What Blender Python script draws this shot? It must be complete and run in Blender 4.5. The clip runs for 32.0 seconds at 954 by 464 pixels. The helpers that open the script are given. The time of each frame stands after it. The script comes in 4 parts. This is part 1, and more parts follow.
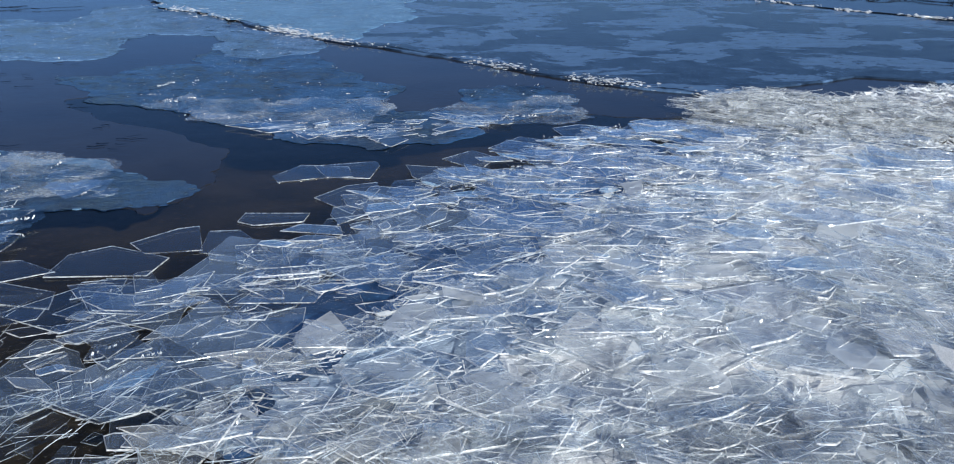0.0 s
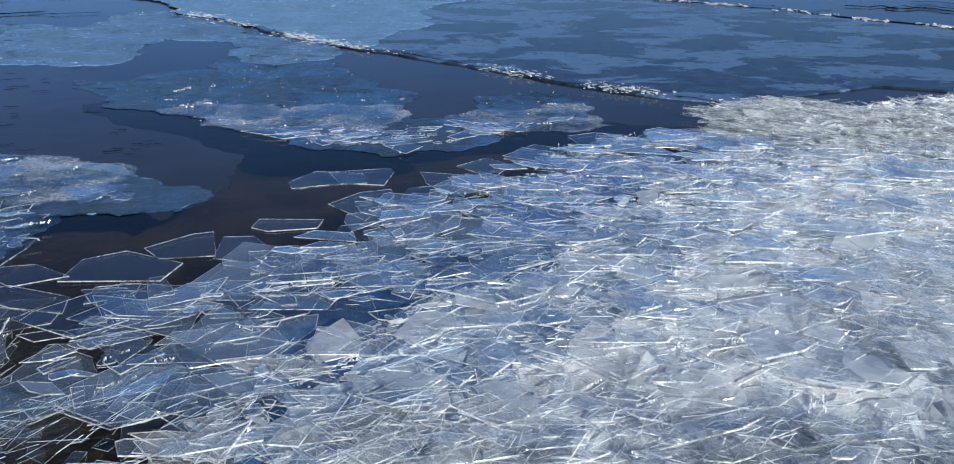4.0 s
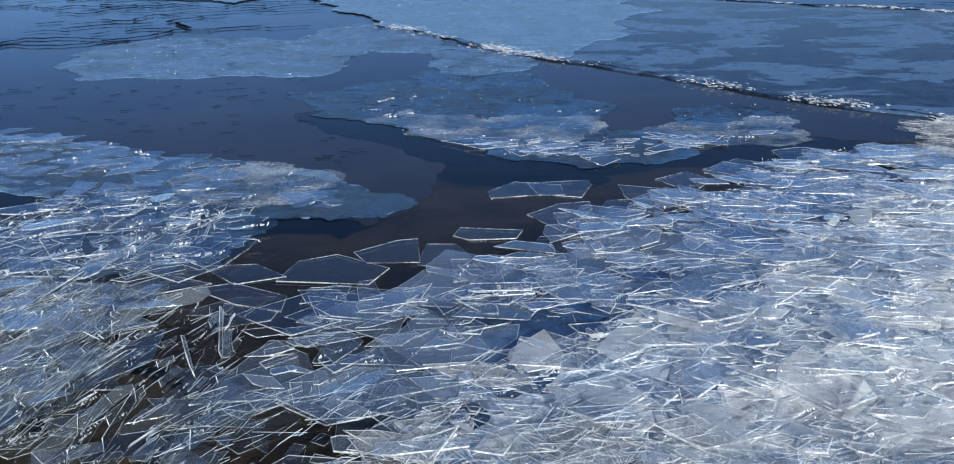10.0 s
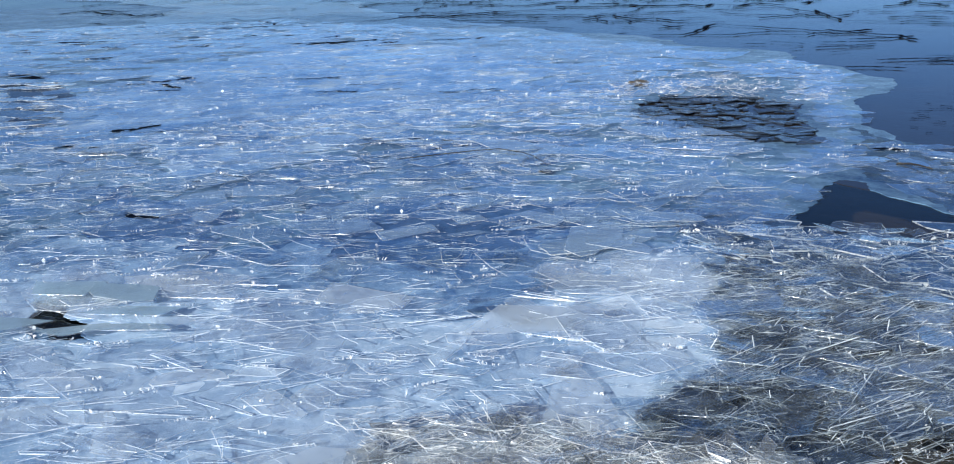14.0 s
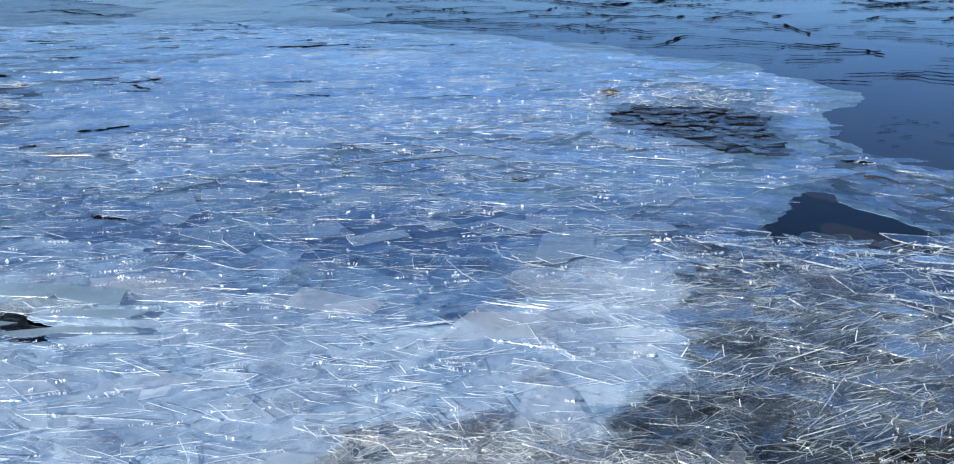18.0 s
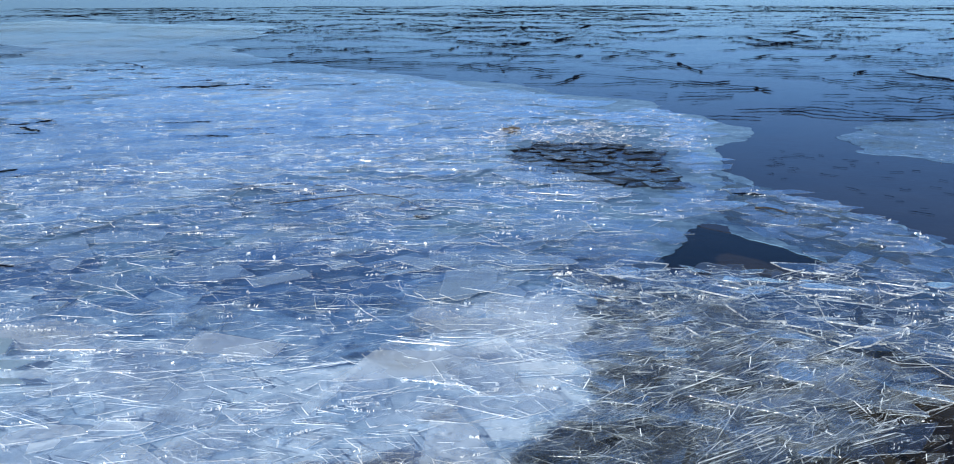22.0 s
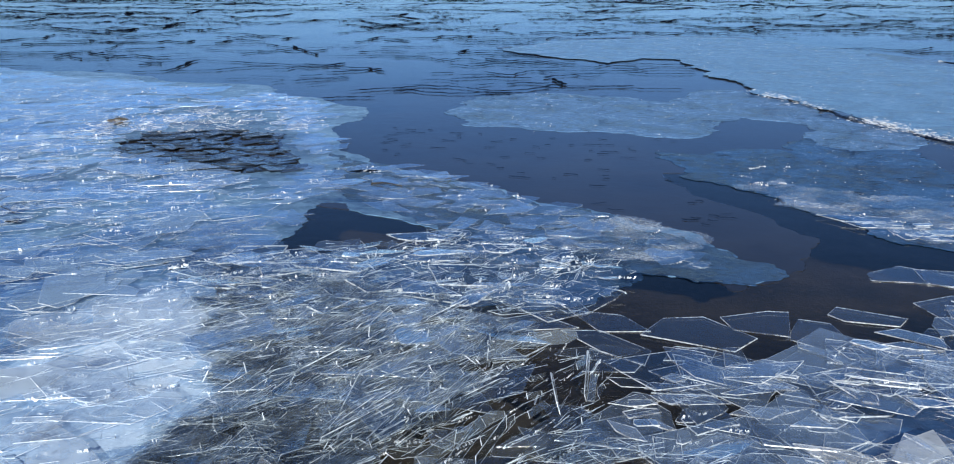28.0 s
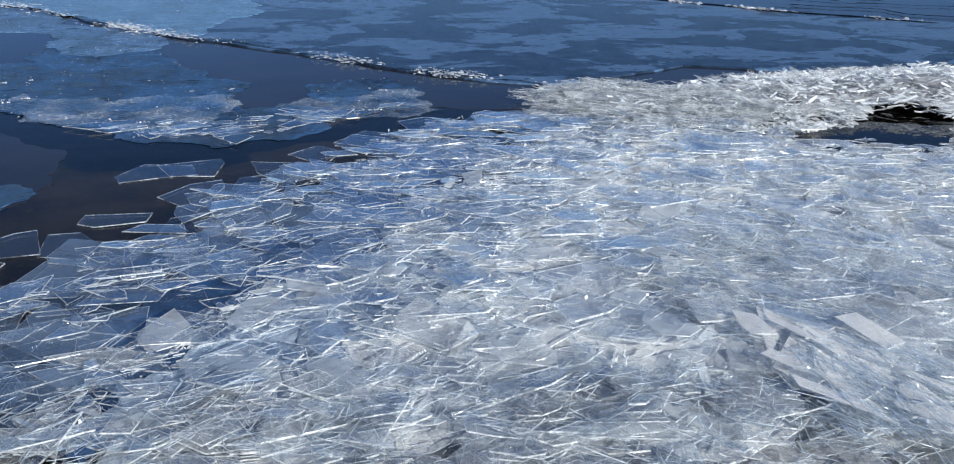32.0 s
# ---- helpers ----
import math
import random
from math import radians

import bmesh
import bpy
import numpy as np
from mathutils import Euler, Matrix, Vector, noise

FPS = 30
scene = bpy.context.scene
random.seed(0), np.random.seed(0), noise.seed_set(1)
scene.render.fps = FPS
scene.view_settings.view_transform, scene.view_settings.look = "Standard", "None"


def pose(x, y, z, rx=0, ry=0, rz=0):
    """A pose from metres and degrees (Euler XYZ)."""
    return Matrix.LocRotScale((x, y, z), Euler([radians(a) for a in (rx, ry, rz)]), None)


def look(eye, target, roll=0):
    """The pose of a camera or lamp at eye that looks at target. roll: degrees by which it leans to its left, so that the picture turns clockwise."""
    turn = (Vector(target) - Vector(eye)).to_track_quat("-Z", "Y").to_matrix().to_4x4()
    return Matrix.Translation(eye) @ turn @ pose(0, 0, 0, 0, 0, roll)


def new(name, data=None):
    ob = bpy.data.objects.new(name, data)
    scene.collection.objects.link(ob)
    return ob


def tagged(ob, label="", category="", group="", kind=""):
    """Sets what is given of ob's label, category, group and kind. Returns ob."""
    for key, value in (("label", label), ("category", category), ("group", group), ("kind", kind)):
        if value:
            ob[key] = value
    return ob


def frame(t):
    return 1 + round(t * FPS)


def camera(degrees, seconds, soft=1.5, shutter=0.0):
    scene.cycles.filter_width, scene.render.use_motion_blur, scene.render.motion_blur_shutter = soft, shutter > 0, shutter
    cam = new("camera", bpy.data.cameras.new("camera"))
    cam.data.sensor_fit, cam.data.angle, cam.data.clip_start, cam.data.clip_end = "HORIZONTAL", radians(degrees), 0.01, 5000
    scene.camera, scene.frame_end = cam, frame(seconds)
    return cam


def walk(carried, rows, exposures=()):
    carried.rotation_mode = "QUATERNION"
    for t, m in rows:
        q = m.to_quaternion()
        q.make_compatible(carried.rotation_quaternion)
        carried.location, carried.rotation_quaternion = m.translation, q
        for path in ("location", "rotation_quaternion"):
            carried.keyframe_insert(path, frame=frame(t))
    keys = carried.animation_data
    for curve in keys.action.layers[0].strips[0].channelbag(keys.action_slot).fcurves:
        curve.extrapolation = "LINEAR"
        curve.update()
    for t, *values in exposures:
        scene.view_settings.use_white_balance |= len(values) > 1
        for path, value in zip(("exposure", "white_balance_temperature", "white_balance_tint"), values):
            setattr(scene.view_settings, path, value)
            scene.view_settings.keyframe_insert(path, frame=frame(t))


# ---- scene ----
cam = camera(53.0, 32.0, soft=1.1)
# seconds, eye (x, y, z), heading, pitch and lean in degrees
PATH = [
    (0, 0.154, 0.101, 1.526, 0.00, -19.56, 0.58),
    (0.5, 0.150, 0.096, 1.530, 0.38, -19.53, 0.51),
    (1, 0.152, 0.093, 1.533, 0.61, -19.35, 0.47),
    (1.5, 0.152, 0.101, 1.532, 0.67, -19.26, 0.56),
    (2, 0.154, 0.102, 1.534, 0.69, -19.08, 0.56),
    (2.5, 0.157, 0.106, 1.532, 0.66, -19.14, 0.62),
    (4.5, 0.155, 0.116, 1.526, 1.14, -19.17, 0.85),
    (5, 0.154, 0.111, 1.526, 1.57, -19.07, 0.87),
    (5.5, 0.155, 0.112, 1.530, 2.08, -18.92, 0.79),
    (6, 0.156, 0.118, 1.522, 2.75, -18.75, 0.62),
    (6.5, 0.154, 0.114, 1.522, 2.94, -18.71, 0.70),
    (7, 0.154, 0.113, 1.520, 3.23, -18.63, 0.67),
    (7.5, 0.155, 0.118, 1.522, 3.27, -18.62, 0.83),
    (8, 0.158, 0.121, 1.523, 3.47, -18.61, 0.86),
    (8.5, 0.164, 0.119, 1.525, 5.05, -18.51, 0.49),
    (9, 0.154, 0.117, 1.527, 6.91, -18.55, 0.04),
    (9.5, 0.118, 0.113, 1.533, 9.01, -18.60, -0.31),
    (10, 0.074, 0.105, 1.542, 12.36, -18.58, -1.12),
    (10.5, 0.013, 0.093, 1.540, 17.88, -18.45, -1.98),
    (11, -0.053, 0.043, 1.551, 28.12, -18.42, -3.18),
    (11.5, -0.103, -0.017, 1.558, 39.00, -18.28, -3.49),
    (12, -0.139, -0.056, 1.564, 51.35, -17.88, -3.17),
    (12.5, -0.138, -0.082, 1.570, 59.34, -17.48, -3.35),
    (13, -0.135, -0.084, 1.572, 62.21, -16.94, -2.97),
    (13.5, -0.128, -0.085, 1.566, 62.87, -16.54, -1.97),
    (15.5, -0.153, -0.097, 1.566, 62.77, -16.54, -1.16),
    (16, -0.155, -0.099, 1.566, 62.44, -16.59, -1.04),
    (16.5, -0.152, -0.096, 1.568, 61.92, -16.51, -0.80),
    (17, -0.150, -0.096, 1.567, 61.69, -16.38, -0.68),
    (17.5, -0.151, -0.091, 1.564, 61.35, -16.25, -0.46),
    (18, -0.148, -0.093, 1.559, 61.07, -16.06, -0.37),
    (18.5, -0.146, -0.086, 1.562, 60.57, -15.74, -0.21),
    (19, -0.142, -0.079, 1.563, 60.35, -15.23, -0.38),
    (19.5, -0.132, -0.076, 1.560, 59.80, -14.62, -0.37),
    (20, -0.121, -0.073, 1.560, 59.07, -14.25, -0.33),
    (20.5, -0.126, -0.074, 1.557, 57.87, -13.98, -0.55),
    (21, -0.130, -0.078, 1.559, 56.99, -13.86, -0.58),
    (21.5, -0.129, -0.079, 1.559, 56.20, -13.86, -0.29),
    (22, -0.127, -0.077, 1.558, 55.32, -13.82, -0.15),
    (22.5, -0.127, -0.069, 1.553, 54.52, -13.84, -0.07),
    (23, -0.125, -0.058, 1.550, 53.93, -14.00, -0.08),
    (23.5, -0.118, -0.047, 1.546, 52.75, -14.16, -0.14),
    (24, -0.120, -0.030, 1.538, 50.69, -14.32, 0.09),
    (24.5, -0.121, -0.023, 1.532, 49.49, -14.42, -0.17),
    (26.5, -0.078, -0.029, 1.544, 45.19, -14.73, -0.33),
    (27, -0.079, -0.015, 1.536, 42.12, -14.64, -0.23),
    (27.5, -0.067, -0.001, 1.536, 37.56, -14.70, 0.06),
    (28, -0.058, 0.011, 1.533, 33.18, -14.73, -0.02),
    (28.5, -0.046, 0.047, 1.522, 26.54, -14.73, 0.53),
    (29, -0.015, 0.056, 1.524, 17.05, -14.95, 0.57),
    (29.5, 0.037, -0.053, 1.595, 9.53, -15.41, 0.99),
    (30, 0.096, -0.072, 1.612, 4.58, -15.79, 1.56),
    (30.5, 0.148, -0.074, 1.609, 0.98, -16.33, 1.51),
    (31, 0.191, -0.084, 1.601, -2.23, -17.28, 1.31),
    (31.5, 0.215, -0.077, 1.591, -5.84, -19.24, 1.24),
    (32, 0.244, -0.075, 1.583, -8.64, -19.96, 1.25),
]
walk(cam, [(t, pose(x, y, z, 90 + p, 0, h) @ pose(0, 0, 0, 0, 0, r)) for t, x, y, z, h, p, r in PATH],
     exposures=[(0, 0.45), (6, 0.44), (9.5, 0.40), (11, 0.66), (12, 0.58), (20, 0.58), (27, 0.61), (28, 0.64), (29, 0.78), (31, 0.49), (32, 0.40)])

# ---- sky and sun ----
SUN_AZ, SUN_EL = 150.0, 22.0          # degrees clockwise from +y, and above the horizon
world = bpy.data.worlds.new("sky")
scene.world = world
world.use_nodes = True
wt = world.node_tree
sky = wt.nodes.new("ShaderNodeTexSky")
sky.sky_type = "NISHITA"
sky.sun_disc = False
sky.sun_elevation = radians(SUN_EL)
sky.sun_rotation = radians(SUN_AZ)
sky.air_density, sky.dust_density, sky.ozone_density = 0.7, 0.0, 5.4
sky.altitude = 3000
wt.nodes["Background"].inputs["Strength"].default_value = 0.075
wt.links.new(sky.outputs["Color"], wt.nodes["Background"].inputs["Color"])
sun = new("sun", bpy.data.lights.new("sun", "SUN"))
sun.data.energy, sun.data.angle, sun.data.color = 5.0, radians(0.5), (1.0, 0.975, 0.89)
_a, _e = radians(SUN_AZ), radians(SUN_EL)
sun.matrix_world = look((30 * math.sin(_a) * math.cos(_e), 30 * math.cos(_a) * math.cos(_e), 30 * math.sin(_e)), (0, 0, 0))


# ---- materials ----
class Mat:
    """A small node builder."""

    def __init__(self, name):
        self.m = bpy.data.materials.new(name)
        self.m.use_nodes = True
        self.t = self.m.node_tree
        self.t.nodes.clear()
        self.out = self.n("ShaderNodeOutputMaterial")

    def n(self, kind, ins=(), **attrs):
        node = self.t.nodes.new(kind)
        for k, v in attrs.items():
            setattr(node, k, v)
        for key, v in dict(ins).items():
            sock = node.inputs[key]
            if hasattr(v, "links") or hasattr(v, "is_linked"):
                self.t.links.new(v, sock)
            else:
                sock.default_value = v
        return node

    def noise(self, scale, detail=4.0, rough=0.55, stretch=(1, 1, 1), space="Object", warp=0.0):
        co = self.n("ShaderNodeTexCoord").outputs[space] if space == "Object" else self.n("ShaderNodeNewGeometry").outputs["Position"]
        mp = self.n("ShaderNodeMapping", {"Vector": co, "Scale": stretch})
        return self.n("ShaderNodeTexNoise", {"Vector": mp.outputs[0], "Scale": scale, "Detail": detail, "Roughness": rough, "Distortion": warp}).outputs["Fac"]

    def ramp(self, fac, lo, hi, a=0.0, b=1.0):
        return self.n("ShaderNodeMapRange", {"Value": fac, "From Min": lo, "From Max": hi, "To Min": a, "To Max": b}).outputs[0]

    def math(self, op, a, b):
        return self.n("ShaderNodeMath", {0: a, 1: b}, operation=op, use_clamp=False).outputs[0]

    def mixc(self, fac, a, b):
        return self.n("ShaderNodeMix", {0: fac, 6: a, 7: b}, data_type="RGBA").outputs[2]

    def mix(self, fac, a, b):
        return self.n("ShaderNodeMixShader", {0: fac, 1: a, 2: b}).outputs[0]

    def bump(self, height, strength, dist=0.01):
        return self.n("ShaderNodeBump", {"Height": height, "Strength": strength, "Distance": dist}).outputs[0]

    def fresnel(self, normal):
        """The share of light that ice or water mirrors, by the angle alone."""
        f = self.n("ShaderNodeLayerWeight", {"Blend": 0.5, "Normal": normal}).outputs["Facing"]
        return self.math("ADD", self.math("MULTIPLY", self.math("POWER", f, 5.0), 0.98), 0.02)

    def done(self, shader):
        self.t.links.new(shader, self.out.inputs[0])
        return self.m


def rgb(r, g, b):
    return (r, g, b, 1.0)


def ice_material(name, frost_lo, frost_hi, tint, gloss_rough=0.06, scale=3.0, bump=0.15, clear=(0.98, 0.99, 0.995), pieces=True, milk=0.15, shine=1.0, vary=0.45):
    """Thin ice: clear glass with patches of frost, a wet gloss on top."""
    m = Mat(name)
    big = m.noise(scale, 5, 0.6, space="World")
    fine = m.noise(scale * 14, 4, 0.7, space="World", stretch=(1, 1.6, 1))
    geo = m.n("ShaderNodeNewGeometry")
    isl = geo.outputs["Random Per Island"]
    obj = m.n("ShaderNodeObjectInfo").outputs["Random"]
    var = m.math("FRACT", m.math("ADD", isl, obj), 0.0)
    f = m.ramp(big, 0.36, 0.66, 0.1, 0.6)
    f = m.math("ADD", f, m.ramp(fine, 0.42, 0.75, 0.0, 0.4))
    specks = m.ramp(m.noise(150, 2, 0.5, space="World"), 0.64, 0.72, 0.0, 0.9)
    f = m.math("ADD", f, m.math("MULTIPLY", specks, m.ramp(fine, 0.40, 0.60)))
    if pieces:
        f = m.math("MULTIPLY", f, m.ramp(m.math("POWER", var, 2.0), 0, 1, 1 - vary, 1 + vary * 1.5))
    fac = m.ramp(f, 0, 1, frost_lo, frost_hi)
    nrm = m.bump(m.math("ADD", fine, m.math("MULTIPLY", big, 0.6)), bump, 0.006)
    dif = m.n("ShaderNodeBsdfDiffuse", {"Color": rgb(*tint), "Normal": nrm}).outputs[0]
    trl = m.n("ShaderNodeBsdfTranslucent", {"Color": rgb(*tint)}).outputs[0]
    frost = m.mix(milk, dif, trl)
    tra = m.n("ShaderNodeBsdfTransparent", {"Color": rgb(*clear)}).outputs[0]
    base = m.mix(fac, tra, frost)
    fr = m.fresnel(nrm)
    gl = m.n("ShaderNodeBsdfGlossy", {"Color": rgb(1, 1, 1), "Roughness": gloss_rough, "Normal": nrm}).outputs[0]
    return m.done(m.mix(m.math("MULTIPLY", fr, shine), base, gl))


def edge_material(name, tint, milk=0.45, gaps=9.0, least=0.18, most=1.0, solid=0.4):
    """The broken rim of a plate; its near-white colour imitates the glitter of refracted sun."""
    m = Mat(name)
    fine = m.noise(60, 3, 0.7, space="World")
    nrm = m.bump(fine, 0.6, 0.004)
    col = m.mixc(m.ramp(fine, 0.3, 0.7), rgb(tint[0] * 0.75, tint[1] * 0.8, tint[2] * 0.85), rgb(*tint))
    dif = m.n("ShaderNodeBsdfDiffuse", {"Color": col, "Normal": nrm}).outputs[0]
    trl = m.n("ShaderNodeBsdfTranslucent", {"Color": col, "Normal": nrm}).outputs[0]
    tra = m.n("ShaderNodeBsdfTransparent", {"Color": rgb(0.9, 0.94, 0.97)}).outputs[0]
    # patchy opacity imitates rims that catch the sun only in places
    glint_spans = m.ramp(m.noise(gaps, 2, 0.5, space="World"), 0.36, 0.56, least, most)
    body = m.mix(m.math("MULTIPLY", m.ramp(fine, 0.35, 0.65, solid, 1.0), glint_spans), tra, m.mix(milk, dif, trl))
    gl = m.n("ShaderNodeBsdfGlossy", {"Color": rgb(1, 1, 1), "Roughness": 0.12, "Normal": nrm}).outputs[0]
    return m.done(m.mix(0.12, body, gl))


def sheet_material(name, lo, hi, deep, frost, scale, rough=0.12, bump=0.2, spots=0.5, stretch=(1, 1, 1), shine=0.6, cut=(0.36, 0.64), spots_dark=0.0, sheen=(1, 1, 1)):
    """A closed ice sheet on dark water, with frost on and in it."""
    m = Mat(name)
    big = m.noise(scale, 6, 0.62, space="World", stretch=stretch, warp=0.6)
    mid = m.noise(scale * 5, 5, 0.65, space="World", stretch=stretch)
    fine = m.noise(scale * 40, 3, 0.7, space="World")
    f = m.math("ADD", m.math("MULTIPLY", m.ramp(big, *cut), 0.65), m.math("MULTIPLY", m.ramp(mid, 0.35, 0.7), 0.35))
    f = m.math("ADD", f, m.math("MULTIPLY", m.ramp(fine, 0.60, 0.78), spots))
    if spots_dark:
        hole = m.noise(scale * 7, 2, 0.5, space="World", stretch=(1, 1.8, 1))
        f = m.math("MULTIPLY", f, m.ramp(hole, 0.33, 0.37, 1 - spots_dark, 1))
    fac = m.ramp(f, 0, 1, lo, hi)
    nrm = m.bump(m.math("ADD", m.math("MULTIPLY", mid, 0.7), m.math("MULTIPLY", fine, 0.35)), bump, 0.02)
    col = m.mixc(fac, rgb(*deep), rgb(*frost))
    dif = m.n("ShaderNodeBsdfDiffuse", {"Color": col, "Normal": nrm}).outputs[0]
    fr = m.fresnel(nrm)
    gl = m.n("ShaderNodeBsdfGlossy", {"Color": rgb(*sheen), "Roughness": m.ramp(fac, 0, 1, 0.03, rough), "Normal": nrm}).outputs[0]
    return m.done(m.mix(m.math("MULTIPLY", fr, shine), dif, gl))


def water_material():
    m = Mat("open_water")
    nrm = m.bump(m.noise(2.2, 3, 0.5, space="World", stretch=(1, 2.4, 1)), 0.05, 0.02)
    tra = m.n("ShaderNodeBsdfTransparent", {"Color": rgb(0.74, 0.71, 0.65)}).outputs[0]
    gl = m.n("ShaderNodeBsdfGlossy", {"Color": rgb(1, 1, 1), "Roughness": 0.02, "Normal": nrm}).outputs[0]
    fr = m.fresnel(nrm)
    return m.done(m.mix(m.math("MULTIPLY", fr, 0.6), tra, gl))


def bed_material():
    m = Mat("lake_mud")
    a, b = m.noise(1.3, 6, 0.65, space="World"), m.noise(22, 4, 0.7, space="World")
    col = m.mixc(m.ramp(a, 0.35, 0.65), rgb(0.030, 0.027, 0.023), rgb(0.062, 0.056, 0.047))
    col = m.mixc(m.ramp(b, 0.55, 0.75, 0, 0.7), col, rgb(0.12, 0.10, 0.07))
    return m.done(m.n("ShaderNodeBsdfDiffuse", {"Color": col, "Normal": m.bump(b, 0.5, 0.03)}).outputs[0])


M_WATER = water_material()
M_BED = bed_material()
# sheen paints the mirrored sky bluer than the sky itself
M_CLEAR = sheet_material("clear_dark_ice", 0.0, 0.7, (0.014, 0.014, 0.016), (0.040, 0.043, 0.052), 0.45, 0.2, 0.12, 0.35, shine=0.62, sheen=(0.84, 0.93, 1.0))
M_PIECE = sheet_material("dark_piece_ice", 0.0, 1.0, (0.008, 0.012, 0.018), (0.035, 0.052, 0.085), 3.0, 0.2, 0.12, 0.8, shine=0.8)
M_FROST = sheet_material("frosted_ice", 0.0, 1.0, (0.007, 0.019, 0.050), (0.038, 0.112, 0.268), 1.3, 0.3, 0.5, 0.8, shine=0.34, cut=(0.42, 0.60), spots_dark=0.95)
M_TIP = sheet_material("blue_frosted_ice", 0.0, 1.0, (0.004, 0.012, 0.034), (0.032, 0.080, 0.185), 2.0, 0.25, 0.5, 1.2, shine=0.42, cut=(0.40, 0.60), spots_dark=0.8)
M_FAR = sheet_material("far_frosted_ice", 0.0, 1.0, (0.006, 0.014, 0.032), (0.085, 0.16, 0.30), 0.9, 0.2, 0.2, 0.5, (1, 1.3, 1), shine=0.45, cut=(0.49, 0.52), spots_dark=0.8)
M_PALE = sheet_material("pale_frosted_ice", 0.0, 1.0, (0.030, 0.085, 0.19), (0.15, 0.30, 0.50), 1.5, 0.3, 0.5, 1.3, shine=0.45, cut=(0.34, 0.62), spots_dark=0.8)
M_BACK = sheet_material("pale_patch_ice", 0.0, 1.0, (0.014, 0.038, 0.09), (0.11, 0.22, 0.41), 1.6, 0.3, 0.5, 0.8, shine=0.45, cut=(0.34, 0.58), spots_dark=0.9)
M_BLUE = sheet_material("deep_blue_ice", 0.0, 1.0, (0.018, 0.060, 0.17), (0.075, 0.165, 0.36), 1.6, 0.3, 0.5, 0.6, shine=0.42, spots_dark=0.25)
M_FOG = sheet_material("cloudy_ice", 0.0, 1.0, (0.30, 0.44, 0.63), (0.68, 0.78, 0.90), 2.4, 0.3, 0.5, 0.6, shine=0.5)
M_MIDHAZE = sheet_material("half_milky_ice", 0.0, 1.0, (0.05, 0.13, 0.29), (0.40, 0.57, 0.78), 1.8, 0.3, 0.25, 0.9, shine=0.45, cut=(0.36, 0.62), spots_dark=0.3)
M_POOLSLAB = ice_material("greenish_slab_ice", 0.5, 0.95, (0.40, 0.54, 0.60), scale=5, bump=0.15, vary=0.5, shine=0.8)
M_FIELD = sheet_material("milky_ice", 0.0, 1.0, (0.016, 0.050, 0.135), (0.20, 0.35, 0.52), 0.8, 0.3, 0.5, 0.7, shine=0.42, cut=(0.38, 0.64), spots_dark=0.5)
M_HAZE = sheet_material("white_milky_ice", 0.0, 1.0, (0.15, 0.28, 0.48), (0.50, 0.64, 0.81), 2.4, 0.3, 0.25, 0.9, shine=0.5, cut=(0.32, 0.58), spots_dark=0.2)
M_SLUSH = sheet_material("white_slush_ice", 0.0, 1.0, (0.24, 0.28, 0.35), (0.86, 0.88, 0.90), 2.6, 0.3, 0.6, 0.9, cut=(0.34, 0.58), spots_dark=0.15)
M_HALFSLUSH = sheet_material("bluish_slush_ice", 0.0, 1.0, (0.05, 0.10, 0.21), (0.46, 0.57, 0.70), 2.2, 0.3, 0.6, 0.9, cut=(0.36, 0.62), spots_dark=0.4)
M_SHOREBED = sheet_material("grey_shore_ice", 0.0, 1.0, (0.06, 0.063, 0.068), (0.66, 0.69, 0.73), 3.4, 0.3, 0.6, 0.6, shine=0.5, cut=(0.38, 0.64))
M_PLATE = ice_material("plate_ice", 0.0, 0.27, (0.38, 0.53, 0.76), scale=3.5, bump=0.08, gloss_rough=0.04, vary=0.9)
M_DEEP = ice_material("deep_plate_ice", 0.0, 0.10, (0.30, 0.45, 0.70), scale=3.5, bump=0.08, gloss_rough=0.04, vary=0.9)
M_FLOE = ice_material("clear_floe_ice", 0.0, 0.05, (0.30, 0.44, 0.68), scale=5, bump=0.06, gloss_rough=0.03, vary=0.9, clear=(0.93, 0.96, 0.99))
M_SHARD = ice_material("shard_ice", 0.0, 0.40, (0.82, 0.885, 0.94), scale=1.1, bump=0.10, vary=0.9, shine=0.8, clear=(0.97, 0.985, 0.995))
M_MILK = ice_material("milky_shard_ice", -0.10, 0.38, (0.43, 0.60, 0.80), scale=0.6, bump=0.10, vary=0.85, shine=0.8, clear=(0.94, 0.975, 1.0))
M_BROWNSHARD = ice_material("clear_shard_ice", 0.0, 0.06, (0.55, 0.64, 0.74), scale=4.5, bump=0.2, gloss_rough=0.08, shine=0.8, clear=(0.96, 0.97, 0.97), vary=0.9)
M_PANE = ice_material("hazy_pane_ice", 0.0, 0.34, (0.84, 0.885, 0.93), scale=2.2, bump=0.10, vary=0.8, shine=0.9, clear=(0.96, 0.98, 0.995))
M_HALF = ice_material("half_clear_pane_ice", 0.0, 0.22, (0.52, 0.66, 0.86), scale=2.2, bump=0.10, vary=0.9, shine=0.9, clear=(0.96, 0.98, 0.995))
M_HAZY = ice_material("hazy_shard_ice", 0.0, 0.34, (0.74, 0.86, 0.97), scale=1.2, bump=0.10, vary=0.85, shine=0.8, clear=(0.97, 0.985, 1.0))
